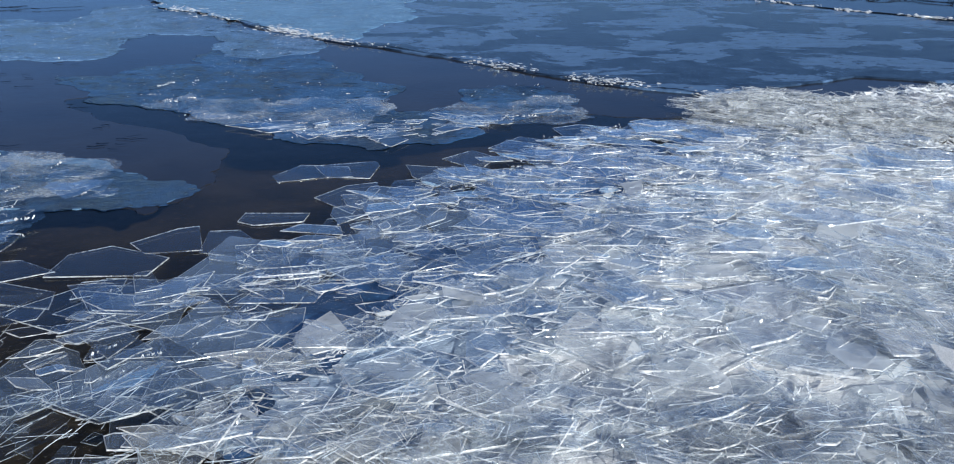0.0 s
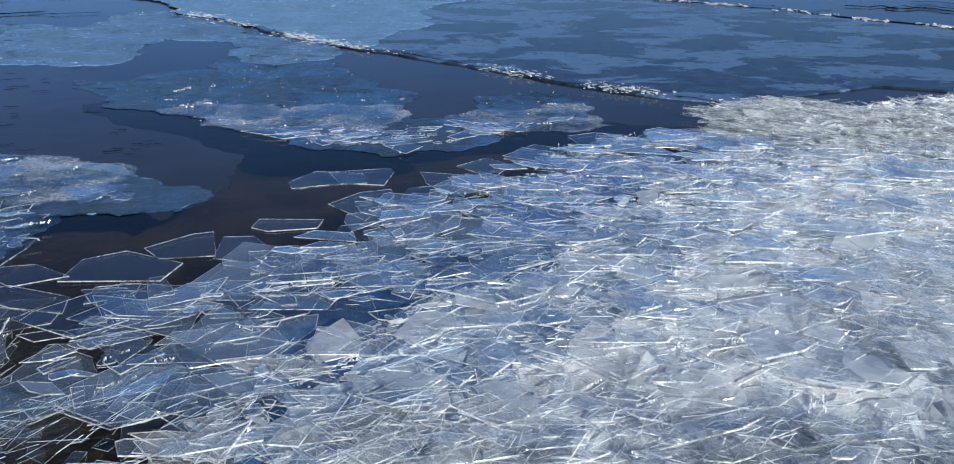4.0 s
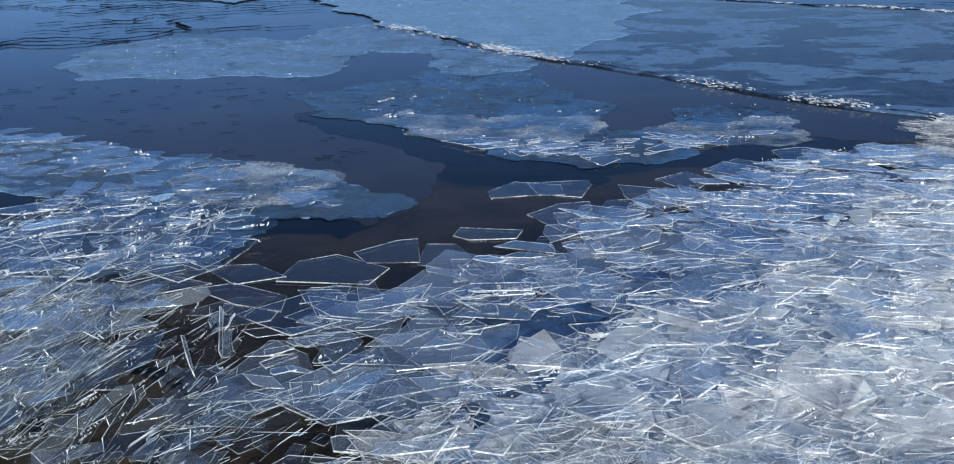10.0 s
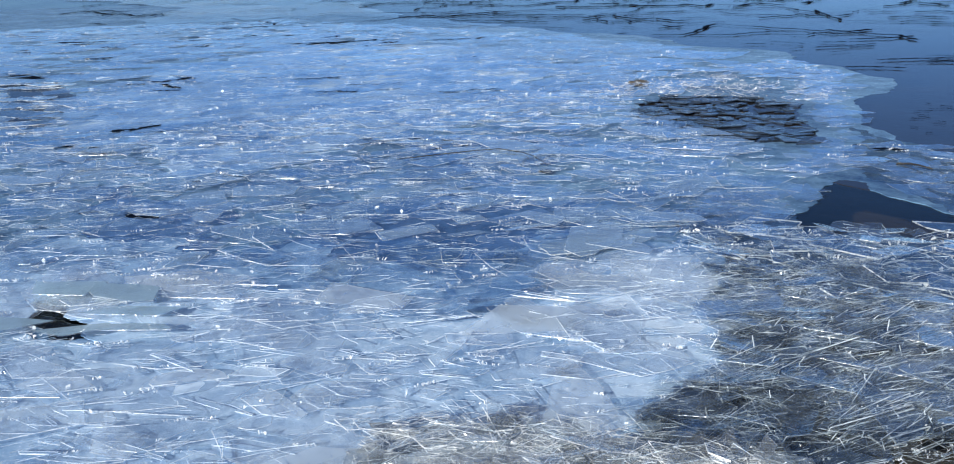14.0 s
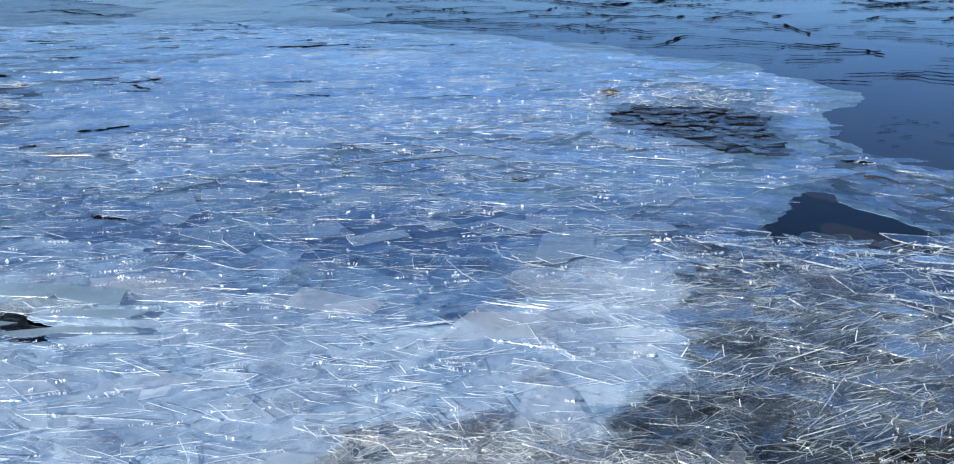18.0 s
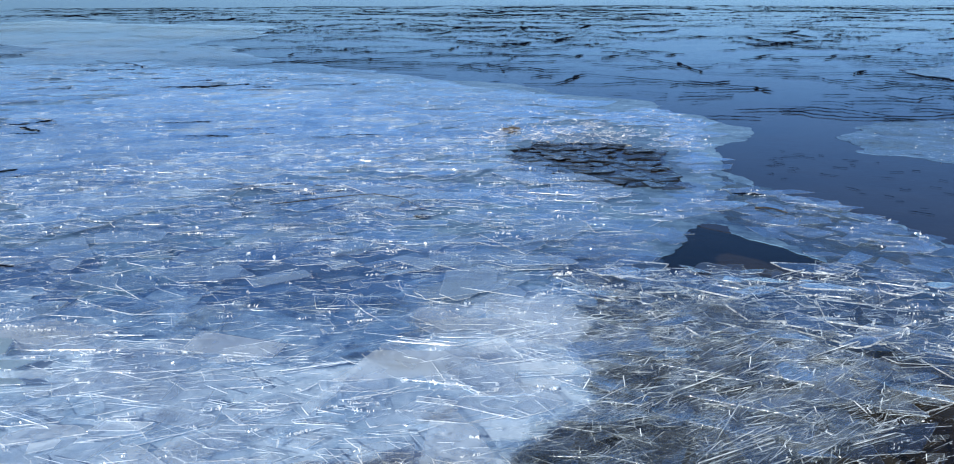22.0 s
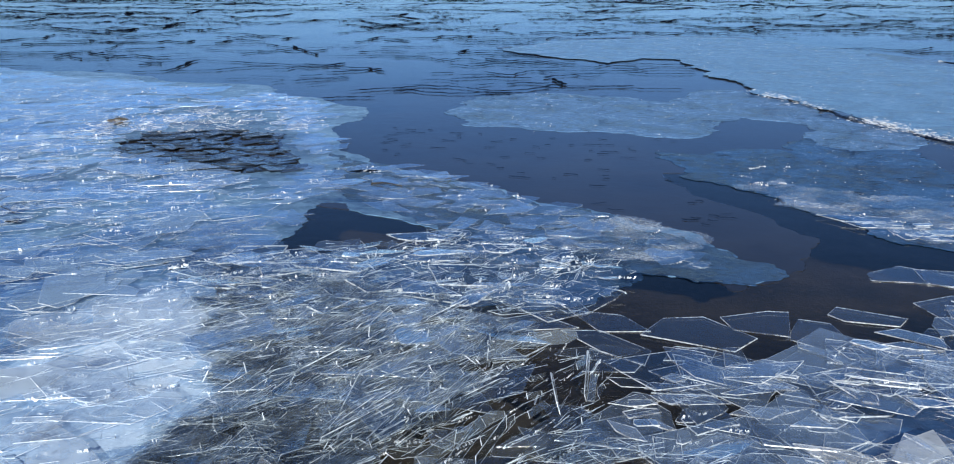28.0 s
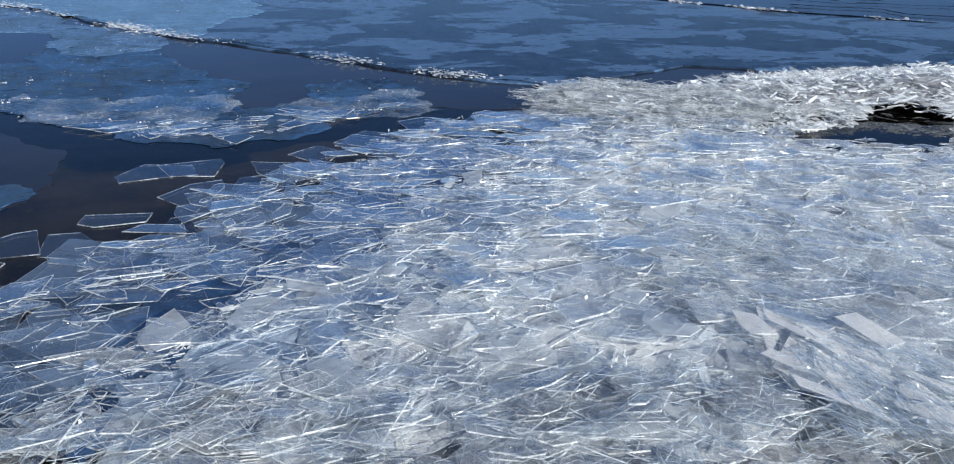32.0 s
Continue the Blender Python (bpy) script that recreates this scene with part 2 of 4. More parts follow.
M_DUST = ice_material("snow_dusted_ice", -0.40, 0.65, (0.74, 0.83, 0.93), scale=2.6, bump=0.3, pieces=False, shine=0.4)
M_DRIFT = ice_material("far_snowy_ice", -0.35, 0.75, (0.42, 0.56, 0.70), scale=0.12, bump=0.2, pieces=False, shine=0.4)
M_SHORE = ice_material("shore_sliver_ice", 0.0, 0.20, (0.72, 0.78, 0.84), scale=4.0, bump=0.25, vary=0.8)
M_SLAB = ice_material("white_slab_ice", 0.5, 1.0, (0.90, 0.92, 0.95), scale=7, bump=0.5, vary=0.4)
M_SNOWY = ice_material("white_sliver_ice", 0.28, 0.80, (0.84, 0.88, 0.94), scale=6, bump=0.3, shine=0.6)
M_EDGE = edge_material("broken_ice_edge", (0.97, 0.98, 0.99), 0.35)
M_SOFT = edge_material("thin_ice_edge", (0.80, 0.90, 0.98), 0.35, gaps=7.0, least=0.03, most=0.55)
M_RIM = edge_material("glassy_ice_rim", (0.92, 0.96, 0.99), 0.35, gaps=6.0, least=0.10, most=0.85)
M_BRIGHT = edge_material("bright_splinter_ice", (0.86, 0.93, 1.0), 0.3, gaps=14.0, least=0.35, solid=0.8)
M_CRUMB = edge_material("ice_crumb", (0.96, 0.97, 0.98), 0.3)


def plain(name, a, b, scale, rough=0.6):
    m = Mat(name)
    f = m.noise(scale, 5, 0.65, space="World")
    p = m.n("ShaderNodeBsdfPrincipled", {"Base Color": m.mixc(m.ramp(f, 0.35, 0.65), rgb(*a), rgb(*b)), "Roughness": rough, "Normal": m.bump(f, 0.5, 0.02)})
    return m.done(p.outputs[0])


def flat_dark(name, col):
    m = Mat(name)
    return m.done(m.n("ShaderNodeBsdfDiffuse", {"Color": m.mixc(m.noise(3, 3, space="World"), rgb(*col), rgb(col[0] * 2.5, col[1] * 2.5, col[2] * 2.5))}).outputs[0])


# near-black colour stands in for the shade between steep crack walls
M_CRACK = flat_dark("crack_shade", (0.003, 0.005, 0.010))
M_WEED = plain("pale_mud", (0.014, 0.013, 0.009), (0.050, 0.044, 0.029), 9, 0.9)
M_REEDS = plain("brown_reeds", (0.03, 0.025, 0.02), (0.10, 0.085, 0.07), 14, 0.8)
M_WOOD = plain("wet_driftwood", (0.004, 0.0035, 0.003), (0.014, 0.011, 0.008), 30, 0.6)


# ---- building helpers ----
def part(name, bm, material, parent, label=""):
    """Links a bmesh as one mesh object, under a thing or a part."""
    me = bpy.data.meshes.new(name)
    bm.to_mesh(me)
    bm.free()
    for mm in (material if isinstance(material, (list, tuple)) else [material]):
        me.materials.append(mm)
    ob = new(name, me)
    if parent is not None:
        ob.parent = parent
    if label:
        tagged(ob, label)
    return ob


def rough_loop(pts, depth, amount, rng):
    """A closed outline made ragged by moving midpoints."""
    pts = [Vector((x, y)) for x, y in pts]
    for _ in range(depth):
        out = []
        for a, b in zip(pts, pts[1:] + pts[:1]):
            d = b - a
            out += [a, (a + b) / 2 + Vector((-d.y, d.x)) * rng.uniform(-amount, amount)]
        pts = out
    return pts


def sheet(name, outline, z, thick, material, label, category, seed, holes=(), depth=4, amount=0.16, kind="structure"):
    """A flat ice sheet with a ragged rim and holes."""
    rng = random.Random(seed)
    bm = bmesh.new()
    edges = []
    for loop in (outline, *holes):
        vs = [bm.verts.new((p.x, p.y, z)) for p in rough_loop(loop, depth, amount, rng)]
        edges += [bm.edges.new((a, b)) for a, b in zip(vs, vs[1:] + vs[:1])]
    fill = bmesh.ops.triangle_fill(bm, use_beauty=True, edges=edges)
    for f in bm.faces:
        if f.normal.z < 0:
            f.normal_flip()
    rim = [e for e in bm.edges if e.is_boundary]
    ext = bmesh.ops.extrude_edge_only(bm, edges=rim)
    for v in ext["geom"]:
        if isinstance(v, bmesh.types.BMVert):
            v.co.z -= thick
    ob = part(name, bm, material, None)
    return tagged(ob, label, category, kind=kind)


def inside(poly, x, y):
    hit = False
    for (x0, y0), (x1, y1) in zip(poly, poly[1:] + poly[:1]):
        if (y0 > y) != (y1 > y) and x < (x1 - x0) * (y - y0) / (y1 - y0) + x0:
            hit = not hit
    return hit


def cut_plate(rng, length, width, cuts=(2, 3, 3, 4), chips=0.35):
    """A sharp-cornered broken plate: a slanted rectangle with straight pieces snapped off."""
    k = rng.uniform(-0.45, 0.45)
    pts = [(x * length / 2 + k * y * width, y * width / 2) for x, y in ((-1, -1), (1, -1), (1, 1), (-1, 1))]
    for _ in range(rng.choice(cuts)):
        a = rng.uniform(0, 6.283)
        nx, ny = math.cos(a), math.sin(a)
        h = max(x * nx + y * ny for x, y in pts) * rng.uniform(0.42, 0.88)
        out = []
        for (ax, ay), (bx, by) in zip(pts, pts[1:] + pts[:1]):
            da, db = ax * nx + ay * ny - h, bx * nx + by * ny - h
            if da <= 0:
                out.append((ax, ay))
            if (da < 0) != (db < 0):
                f = da / (da - db)
                out.append((ax + (bx - ax) * f, ay + (by - ay) * f))
        pts = out
    out = []
    for (ax, ay), (bx, by) in zip(pts, pts[1:] + pts[:1]):
        d = math.hypot(bx - ax, by - ay)
        if d < 0.03 * length:
            continue
        out.append((ax, ay))
        if chips and d > 0.25 * length and rng.random() < chips:
            f, o = rng.uniform(0.25, 0.75), rng.uniform(-0.05, 0.07)
            out.append((ax + (bx - ax) * f + (by - ay) * o, ay + (by - ay) * f - (bx - ax) * o))
    return out


def plate_outline(rng, size, aspect=1.5, loose=3.14, chips=0.0):
    """An angular broken plate, turned by chance."""
    out = cut_plate(rng, size * aspect ** 0.5, size / aspect ** 0.5, (1, 2, 2, 3), chips)
    turn = rng.uniform(-loose, loose) * 0.5
    c, n = math.cos(turn), math.sin(turn)
    return [(x * c - y * n, x * n + y * c) for x, y in out]


def plate_mesh(outline, thick, lip=0.003):
    """Vertices and faces of a plate: its two clear faces, then the chamfered lip and the rim."""
    n = len(outline)
    inner = []
    for x, y in outline:
        k = max(0.6, 1 - 1.3 * lip / max(1e-4, math.hypot(x, y)))
        inner.append((x * k, y * k, thick / 2))
    vs = inner + [(x, y, thick * 0.3) for x, y in outline] + [(x * 1.005, y * 1.005, -thick / 2) for x, y in outline]
    caps = [tuple(range(n)), tuple(range(3 * n - 1, 2 * n - 1, -1))]
    rim = []
    for i in range(n):
        j = (i + 1) % n
        rim += [(i, n + i, n + j, j), (n + i, 2 * n + i, 2 * n + j, n + j)]
    return vs, caps, rim


def tilt_matrix(x, y, z, strike, tilt, spin):
    """A plate leaning by tilt about the horizontal line that runs along strike."""
    return Matrix.Translation((x, y, z)) @ Matrix.Rotation(strike, 4, "Z") @ Matrix.Rotation(tilt, 4, "X") @ Matrix.Rotation(spin, 4, "Z")


def shard_stuff(name, places, material, label, thick=(0.002, 0.005), seed=1, aspect=(1.2, 2.4), loose=1.6, edge=None, lip=0.002, pitch=0.0):
    """One object of many plates: places gives x, y, z, size, strike, tilt."""
    rng = random.Random(seed)
    verts, faces, mats = [], [], []
    for x, y, z, size, strike, tilt in places:
        vs, caps, rim = plate_mesh(plate_outline(rng, size, rng.uniform(*aspect), loose), min(rng.uniform(*thick), size * 0.2), min(lip * rng.uniform(0.5, 1.4), size * 0.15))
        caps = caps[:1] if abs(tilt) < 0.6 else caps
        up = rng.gauss(0, pitch) if pitch else 0.0
        m = tilt_matrix(x, y, z + abs(math.sin(up)) * size * 1.5, strike, tilt, 0.0) @ Matrix.Rotation(up, 4, "Y")
        o = len(verts)
        verts += [tuple(m @ Vector(v)) for v in vs]
        faces += [tuple(o + i for i in f) for f in caps + rim]
        mats += [0] * len(caps) + [1] * len(rim)
    me = bpy.data.meshes.new(name)
    me.from_pydata(verts, [], faces)
    me.materials.append(material)
    me.materials.append(edge or M_EDGE)
    me.polygons.foreach_set("material_index", mats)
    me.update()
    return tagged(new(name, me), label, "ice shards", kind="stuff")


CAVITY = [(3.29, 5.77), (3.57, 6.04), (3.85, 6.09), (4.29, 6.53), (4.6, 6.55), (4.78, 6.3), (4.28, 5.54), (3.96, 5.5), (3.73, 5.7), (3.5, 5.68)]      # open water under the ridge
POOL = [(-5.0, -0.05), (-4.8, 0.12), (-4.5, 0.2), (-4.2, 0.2), (-4.35, 0.03), (-4.7, -0.12)]
MERE = [(-4.15, 4.08), (-4.37, 4.56), (-4.5, 4.67), (-4.6, 4.96), (-4.46, 5.03), (-4.1, 4.85), (-3.74, 4.82), (-3.5, 4.66), (-3.43, 4.31), (-3.62, 4.15), (-3.82, 4.0), (-3.95, 3.9)]
GAP = [(-15.0, 0.3), (-14.2, 0.85), (-12.5, 0.9), (-11.0, 0.7), (-10.1, 0.4), (-9.9, 0.1), (-12.0, -0.4)]
OPEN = (CAVITY, POOL, MERE, GAP)


def scatter(n, poly, seed, size, tilt, strike, height, base=0.02, small=2.0):
    """n places in a plan outline; height(x, y) is how deep the plates lie there."""
    rng = random.Random(seed)
    xs, ys = [p[0] for p in poly], [p[1] for p in poly]
    out = []
    while len(out) < n:
        x, y = rng.uniform(min(xs), max(xs)), rng.uniform(min(ys), max(ys))
        if not inside(poly, x, y) or any(inside(c, x, y) for c in OPEN):
            continue
        s = size[0] + (size[1] - size[0]) * rng.random() ** small
        t = radians(rng.uniform(*tilt)) * rng.choice((1, 1, 1, -1))
        h = height(x, y)
        z = base + h * rng.random() + abs(math.sin(t)) * s * 0.18
        out.append((x, y, z, s, radians(rng.gauss(*strike)), t))
    return out


def shingle(n, poly, seed, size, tilt, facing, depth, base, small=1.3, bare=OPEN):
    """n places of plates lying over each other like shingles, the raised side towards facing (degrees, spread)."""
    rng = random.Random(seed)
    xs, ys = [p[0] for p in poly], [p[1] for p in poly]
    out = []
    while len(out) < n:
        x, y = rng.uniform(min(xs), max(xs)), rng.uniform(min(ys), max(ys))
        if not inside(poly, x, y) or any(inside(c, x, y) for c in bare):
            continue
        s = size[0] + (size[1] - size[0]) * rng.random() ** small
        t = radians(rng.uniform(*tilt))
        out.append((x, y, base + depth * rng.random() + math.sin(t) * s * 0.25, s, radians(rng.gauss(*facing) - 90), t))
    return out


# ---- ground, water and closed ice ----
def lake_bed():
    bm = bmesh.new()
    xs = [-600, -200, -60, -20] + [-10 + 0.5 * i for i in range(37)] + [12, 30, 100, 600]
    ys = [-600, -100, -20, -5] + [-2 + 0.5 * i for i in range(27)] + [16, 30, 100, 300, 900]
    grid = []
    for y in ys:
        row = []
        for x in xs:
            d = max(0.0, min(1.0, (y - 1.0 - 0.25 * min(0, x + 2)) / 7))
            row.append(bm.verts.new((x, y, -0.10 - 0.45 * d + 0.03 * noise.noise((x * 0.9, y * 0.9, 0)))))
        grid.append(row)
    for a, b in zip(grid, grid[1:]):
        for i in range(len(a) - 1):
            bm.faces.new((a[i], a[i + 1], b[i + 1], b[i])).smooth = True
    return tagged(part("ground", bm, M_BED, None), "brown muddy lake bed under shallow water", "lake bed", kind="structure")


lake_bed()
bm = bmesh.new()
bmesh.ops.create_grid(bm, x_segments=4, y_segments=4, size=900)
tagged(part("water", bm, M_WATER, None), "dark still open lake water", "water", kind="structure")

CLEAR_RIM = [(-1.5, 4.6), (-1.3, 5.2), (-1.4, 5.9), (-2.2, 6.5), (-3.0, 7.3), (-2.6, 7.8), (-1.2, 6.6), (0.2, 6.6), (1.0, 7.0), (2.4, 6.9),
             (4.0, 7.2), (7, 6.6), (12, 4), (40, -10), (400, -150), (2600, -1200), (2600, 2600), (-2600, 2600), (-2600, -1200), (-400, -150), (-40, -12), (-9, -2), (-6, 1), (-4.8, 2.5),
             (-4.9, 3.3), (-4.8, 4.9), (-3.9, 5.2), (-3.0, 5.3), (-2.2, 4.9)]
sheet("clear_ice", CLEAR_RIM, 0.002, 0.006, M_CLEAR, "dark smooth clear ice sheet over deep water", "ice sheet", 3, depth=4, amount=0.16)

F_MID = [(-3.46, 8.22), (-2.98, 8.27), (-2.89, 8.77), (-2.39, 8.92), (-2.5, 9.6), (-2.1, 10.2), (-1.55, 10.0), (-1.44, 9.52), (-1.11, 8.78), (-0.85, 8.21),
         (-0.52, 8.03), (-0.57, 7.48), (-0.44, 6.99), (-0.09, 7.03), (0.25, 7.08), (0.02, 7.5), (0.02, 7.89), (0.36, 8.08), (0.7, 8.06), (0.93, 7.59), (0.82, 7.27),
         (0.84, 6.98), (0.45, 6.77), (0.18, 6.65), (0.2, 6.39), (-0.14, 6.05), (-0.54, 5.89), (-0.95, 6.03), (-1.2, 6.28), (-1.71, 6.59), (-2.31, 7.04), (-3.1, 7.76)]
sheet("frosted_sheet", F_MID, 0.0055, 0.004, M_FROST, "pale blue frosted ice sheet with ragged rim", "ice sheet", 5, depth=5, amount=0.2)
F_BACK = [(-5.93, 8.67), (-6.8, 10.1), (-7.05, 11.5), (-6.45, 11.9), (-5.44, 12.0), (-4.8, 11.75), (-4.83, 12.24), (-4.92, 13.2), (-4.5, 13.6), (-3.9, 13.0), (-2.9, 11.8), (-2.1, 11.0),
          (-1.5, 10.4), (-1.47, 9.7), (-1.95, 9.2), (-2.33, 9.44), (-2.67, 10.49), (-2.82, 10.75), (-3.54, 10.89), (-3.6, 10.3), (-3.4, 9.8), (-3.55, 9.1), (-4.38, 9.05), (-5.09, 8.78)]
sheet("frosted_sheet", F_BACK, 0.0075, 0.006, M_BACK, "pale blue frosted ice patch in dark ice", "ice sheet", 6, depth=5, amount=0.2)
F_FAR = [(-12.1, 19.3), (-12.1, 22.9), (-11.3, 25.8), (-8.6, 26.5), (-5.4, 23.4), (-3.0, 20.8), (-1.1, 19.2), (1.0, 17.0), (3.0, 15.9), (4.6, 14.6), (6.2, 12.8),
         (12, 10), (30, 4), (30, 0), (9, 6.4), (6, 7.6), (3.5, 8.6), (2.0, 7.7), (0.79, 8.47), (-0.12, 9.39), (-1.61, 10.59), (-2.69, 11.78), (-4.2, 13.75), (-5.0, 15.2), (-5.8, 16.7), (-7.3, 18.9), (-9, 18.4), (-11, 19.0)]
sheet("frosted_sheet", F_FAR, 0.018, 0.021, M_FAR, "blue frosted ice sheet with darker clear patches", "ice sheet", 7, amount=0.05)
F_PALE = [(-11.71, 18.87), (-8.8, 17.3), (-8.02, 16.75), (-7.97, 18.2), (-7.34, 18.3), (-6.42, 17.1), (-5.74, 15.6), (-5.05, 14.9), (-4.3, 13.85), (-3.49, 12.8), (-2.67, 11.93), (-1.89, 11.0),
          (-1.21, 10.45), (-0.7, 12.2), (-0.9, 14.0), (-0.3, 15.5), (-1.2, 17.73), (-3.31, 19.86), (-4.66, 22.74), (-6.86, 24.89), (-8.76, 25.84), (-10.7, 24.59), (-12.26, 21.99)]
sheet("frosted_sheet", F_PALE, 0.024, 0.006, M_PALE, "pale frosted ice tongue between two cracks", "ice sheet", 16, depth=5, amount=0.16)
HOLE_K = [(-7.3, 5.3), (-8.04, 5.82), (-8.3, 6.4), (-7.87, 6.9), (-7.4, 7.05), (-7.1, 7.1), (-6.52, 6.5), (-5.95, 6.1), (-5.55, 5.84), (-5.88, 5.51), (-6.13, 5.32), (-6.63, 5.2)]
F_LEFT = [(-38, 2), (-36, 6.3), (-22.6, 7.4), (-17, 9.7), (-13.2, 10.4), (-10.7, 10.4), (-8.3, 9.3), (-7.1, 8.4), (-6.75, 7.5), (-6.1, 6.85), (-5.37, 6.38), (-4.53, 6.15), (-3.75, 6.05),
          (-3.2, 5.8), (-2.7, 5.75), (-2.1, 5.6), (-1.75, 5.3), (-1.4, 5.05), (-1.45, 4.75), (-2.0, 4.65), (-2.7, 4.75), (-3.4, 4.72), (-3.74, 4.84), (-4.1, 4.87), (-4.46, 5.05), (-4.62, 4.96), (-4.5, 4.67),
          (-4.37, 4.54), (-4.15, 4.1), (-4.4, 3.84), (-4.64, 3.59), (-4.25, 3.3), (-3.95, 3.2), (-3.6, 3.1), (-3.1, 2.9), (-2.6, 2.2), (-2.0, 1.4), (-1.9, -1), (-10, -4), (-38, -6)]
sheet("milky_sheet", F_LEFT, 0.0045, 0.005, M_FIELD, "milky blue ice sheet of refrozen broken plates", "ice sheet", 8, holes=(HOLE_K, POOL, GAP), depth=5)
DRIFTS = [[(-21.73, 1.71), (-66.2, 5.74), (-74.12, 14.42), (-32.38, 10.53), (-21.81, 8.51), (-20.52, 5.03)], [(-21.6, 7.1), (-22.07, 9.24), (-16.13, 9.76), (-11.95, 9.42), (-11.13, 7.69), (-14.1, 6.25)]]
for i, loop in enumerate(DRIFTS):
    sheet("snow_drift", loop, 0.03, 0.001, M_DRIFT, "thin pale snow drifted over far ice", "snow", 120 + i, depth=5, amount=0.2, kind="stuff")
MUD = [(-3.6, 2.6), (-2.9, 3.1), (-2.3, 3.3), (-1.8, 2.9), (-1.5, 2.2), (-1.2, 1.2), (-2.2, 0.9), (-2.8, 1.9)]
sheet("mud_bank", MUD, -0.03, 0.05, M_WEED, "pale olive mud bank under shallow water", "mud", 14, depth=4, amount=0.25)
BLUE_UNDER = [(-0.62, 2.75), (-0.7, 3.05), (-0.5, 3.65), (-0.08, 4.3), (0.2, 4.95), (0.6, 5.6), (1.1, 6.1), (1.9, 6.5), (2.4, 6.3), (1.6, 5.6), (1.0, 4.8), (0.5, 3.9), (-0.2, 3.0), (-0.5, 2.4)]
sheet("frosted_sheet", BLUE_UNDER, 0.003, 0.003, M_FROST, "blue frosted ice under broken plates", "ice sheet", 18, depth=5, amount=0.25)
UNDER = [(-4.62, 3.6), (-4.4, 3.82), (-4.17, 4.06), (-3.95, 3.88), (-3.62, 4.12), (-3.43, 4.28), (-3.3, 4.7), (-2.7, 4.8), (-2.1, 4.68), (-2.0, 4.3), (-2.4, 3.8), (-3.1, 3.2), (-3.9, 3.2)]
sheet("frosted_sheet", UNDER, 0.003, 0.004, M_TIP, "dark blue frosted ice under pushed-up plates", "ice sheet", 15, depth=5, amount=0.25)
HALF = [(-0.62, 2.5), (-0.25, 3.15), (0.35, 3.95), (0.85, 4.9), (1.4, 5.7), (2.1, 6.45), (2.9, 6.1), (2.2, 5.3), (1.5, 4.2), (0.7, 3.0), (0.3, 2.4)]
sheet("slush_sheet", HALF, 0.008, 0.006, M_HALFSLUSH, "bluish crushed ice under broken plates", "ice sheet", 19, depth=5, amount=0.3)
SLUSH = [(-0.1, 2.45), (0.25, 3.1), (0.95, 4.0), (1.45, 5.0), (2.0, 5.7), (2.5, 6.25), (3.1, 5.95), (3.35, 5.6), (3.75, 5.55), (4.0, 5.42), (4.9, 5.4), (6.5, 5.1), (5.5, 1.9), (2.5, 2.3), (0.8, 2.35)]
sheet("slush_sheet", SLUSH, 0.012, 0.010, M_SLUSH, "white crushed slush ice under broken plates", "ice sheet", 9, depth=5, amount=0.2)
SHORE = [(-1.1, 0.9), (-0.9, 2.0), (-0.2, 2.6), (2.0, 2.5), (5.5, 2.2), (6, 0.6)]
sheet("shore_sheet", SHORE, 0.006, 0.006, M_SHOREBED, "grey crushed ice at the water edge", "ice sheet", 11, depth=5, amount=0.25)
SHORE_WEST = [(-2.96, 0.91), (-2.69, 1.35), (-2.37, 1.62), (-2.06, 1.98), (-1.78, 2.0), (-1.56, 1.95), (-1.73, 1.63), (-2.59, 0.75)]
sheet("shore_sheet", SHORE_WEST, 0.017, 0.006, M_SHOREBED, "grey crushed ice at the muddy water edge", "ice sheet", 17, depth=5, amount=0.25)
F_TIP = [(-5.9, 6.5), (-5.37, 6.33), (-4.53, 6.1), (-3.75, 6.0), (-2.7, 5.75), (-2.27, 5.5), (-1.75, 5.3), (-1.38, 5.1), (-1.43, 4.75), (-2.0, 4.63), (-2.7, 4.75), (-3.4, 4.78), (-3.98, 5.0), (-4.5, 5.12), (-5.3, 5.7)]
sheet("frosted_sheet", F_TIP, 0.007, 0.006, M_TIP, "blue frosted ice tongue beside open water", "ice sheet", 12, depth=5, amount=0.22)

DUSTED = [[(-2.37, 7.15), (-2.14, 7.62), (-1.38, 7.2), (-0.57, 7.46), (-0.49, 7.03), (-0.8, 6.1), (-1.4, 6.5), (-1.92, 6.86)], [(-0.3, 6.93), (-0.04, 7.26), (0.63, 7.64), (0.96, 7.1), (0.83, 6.66), (0.23, 6.58), (-0.02, 6.44)], [(-2.95, 5.41), (-2.72, 5.75), (-2.35, 5.71), (-1.99, 5.58), (-1.92, 5.22), (-2.16, 4.87), (-2.51, 4.81)], [(-2.76, 5.57), (-2.37, 5.52), (-2.04, 5.22), (-2.03, 4.88), (-2.36, 4.76)]]
for i, loop in enumerate(DUSTED):
    sheet("snow_dusting", loop, 0.0095, 0.0005, M_DUST, "whitish dusting of snow on frosted ice", "snow", 100 + i, depth=5, amount=0.3, kind="stuff")

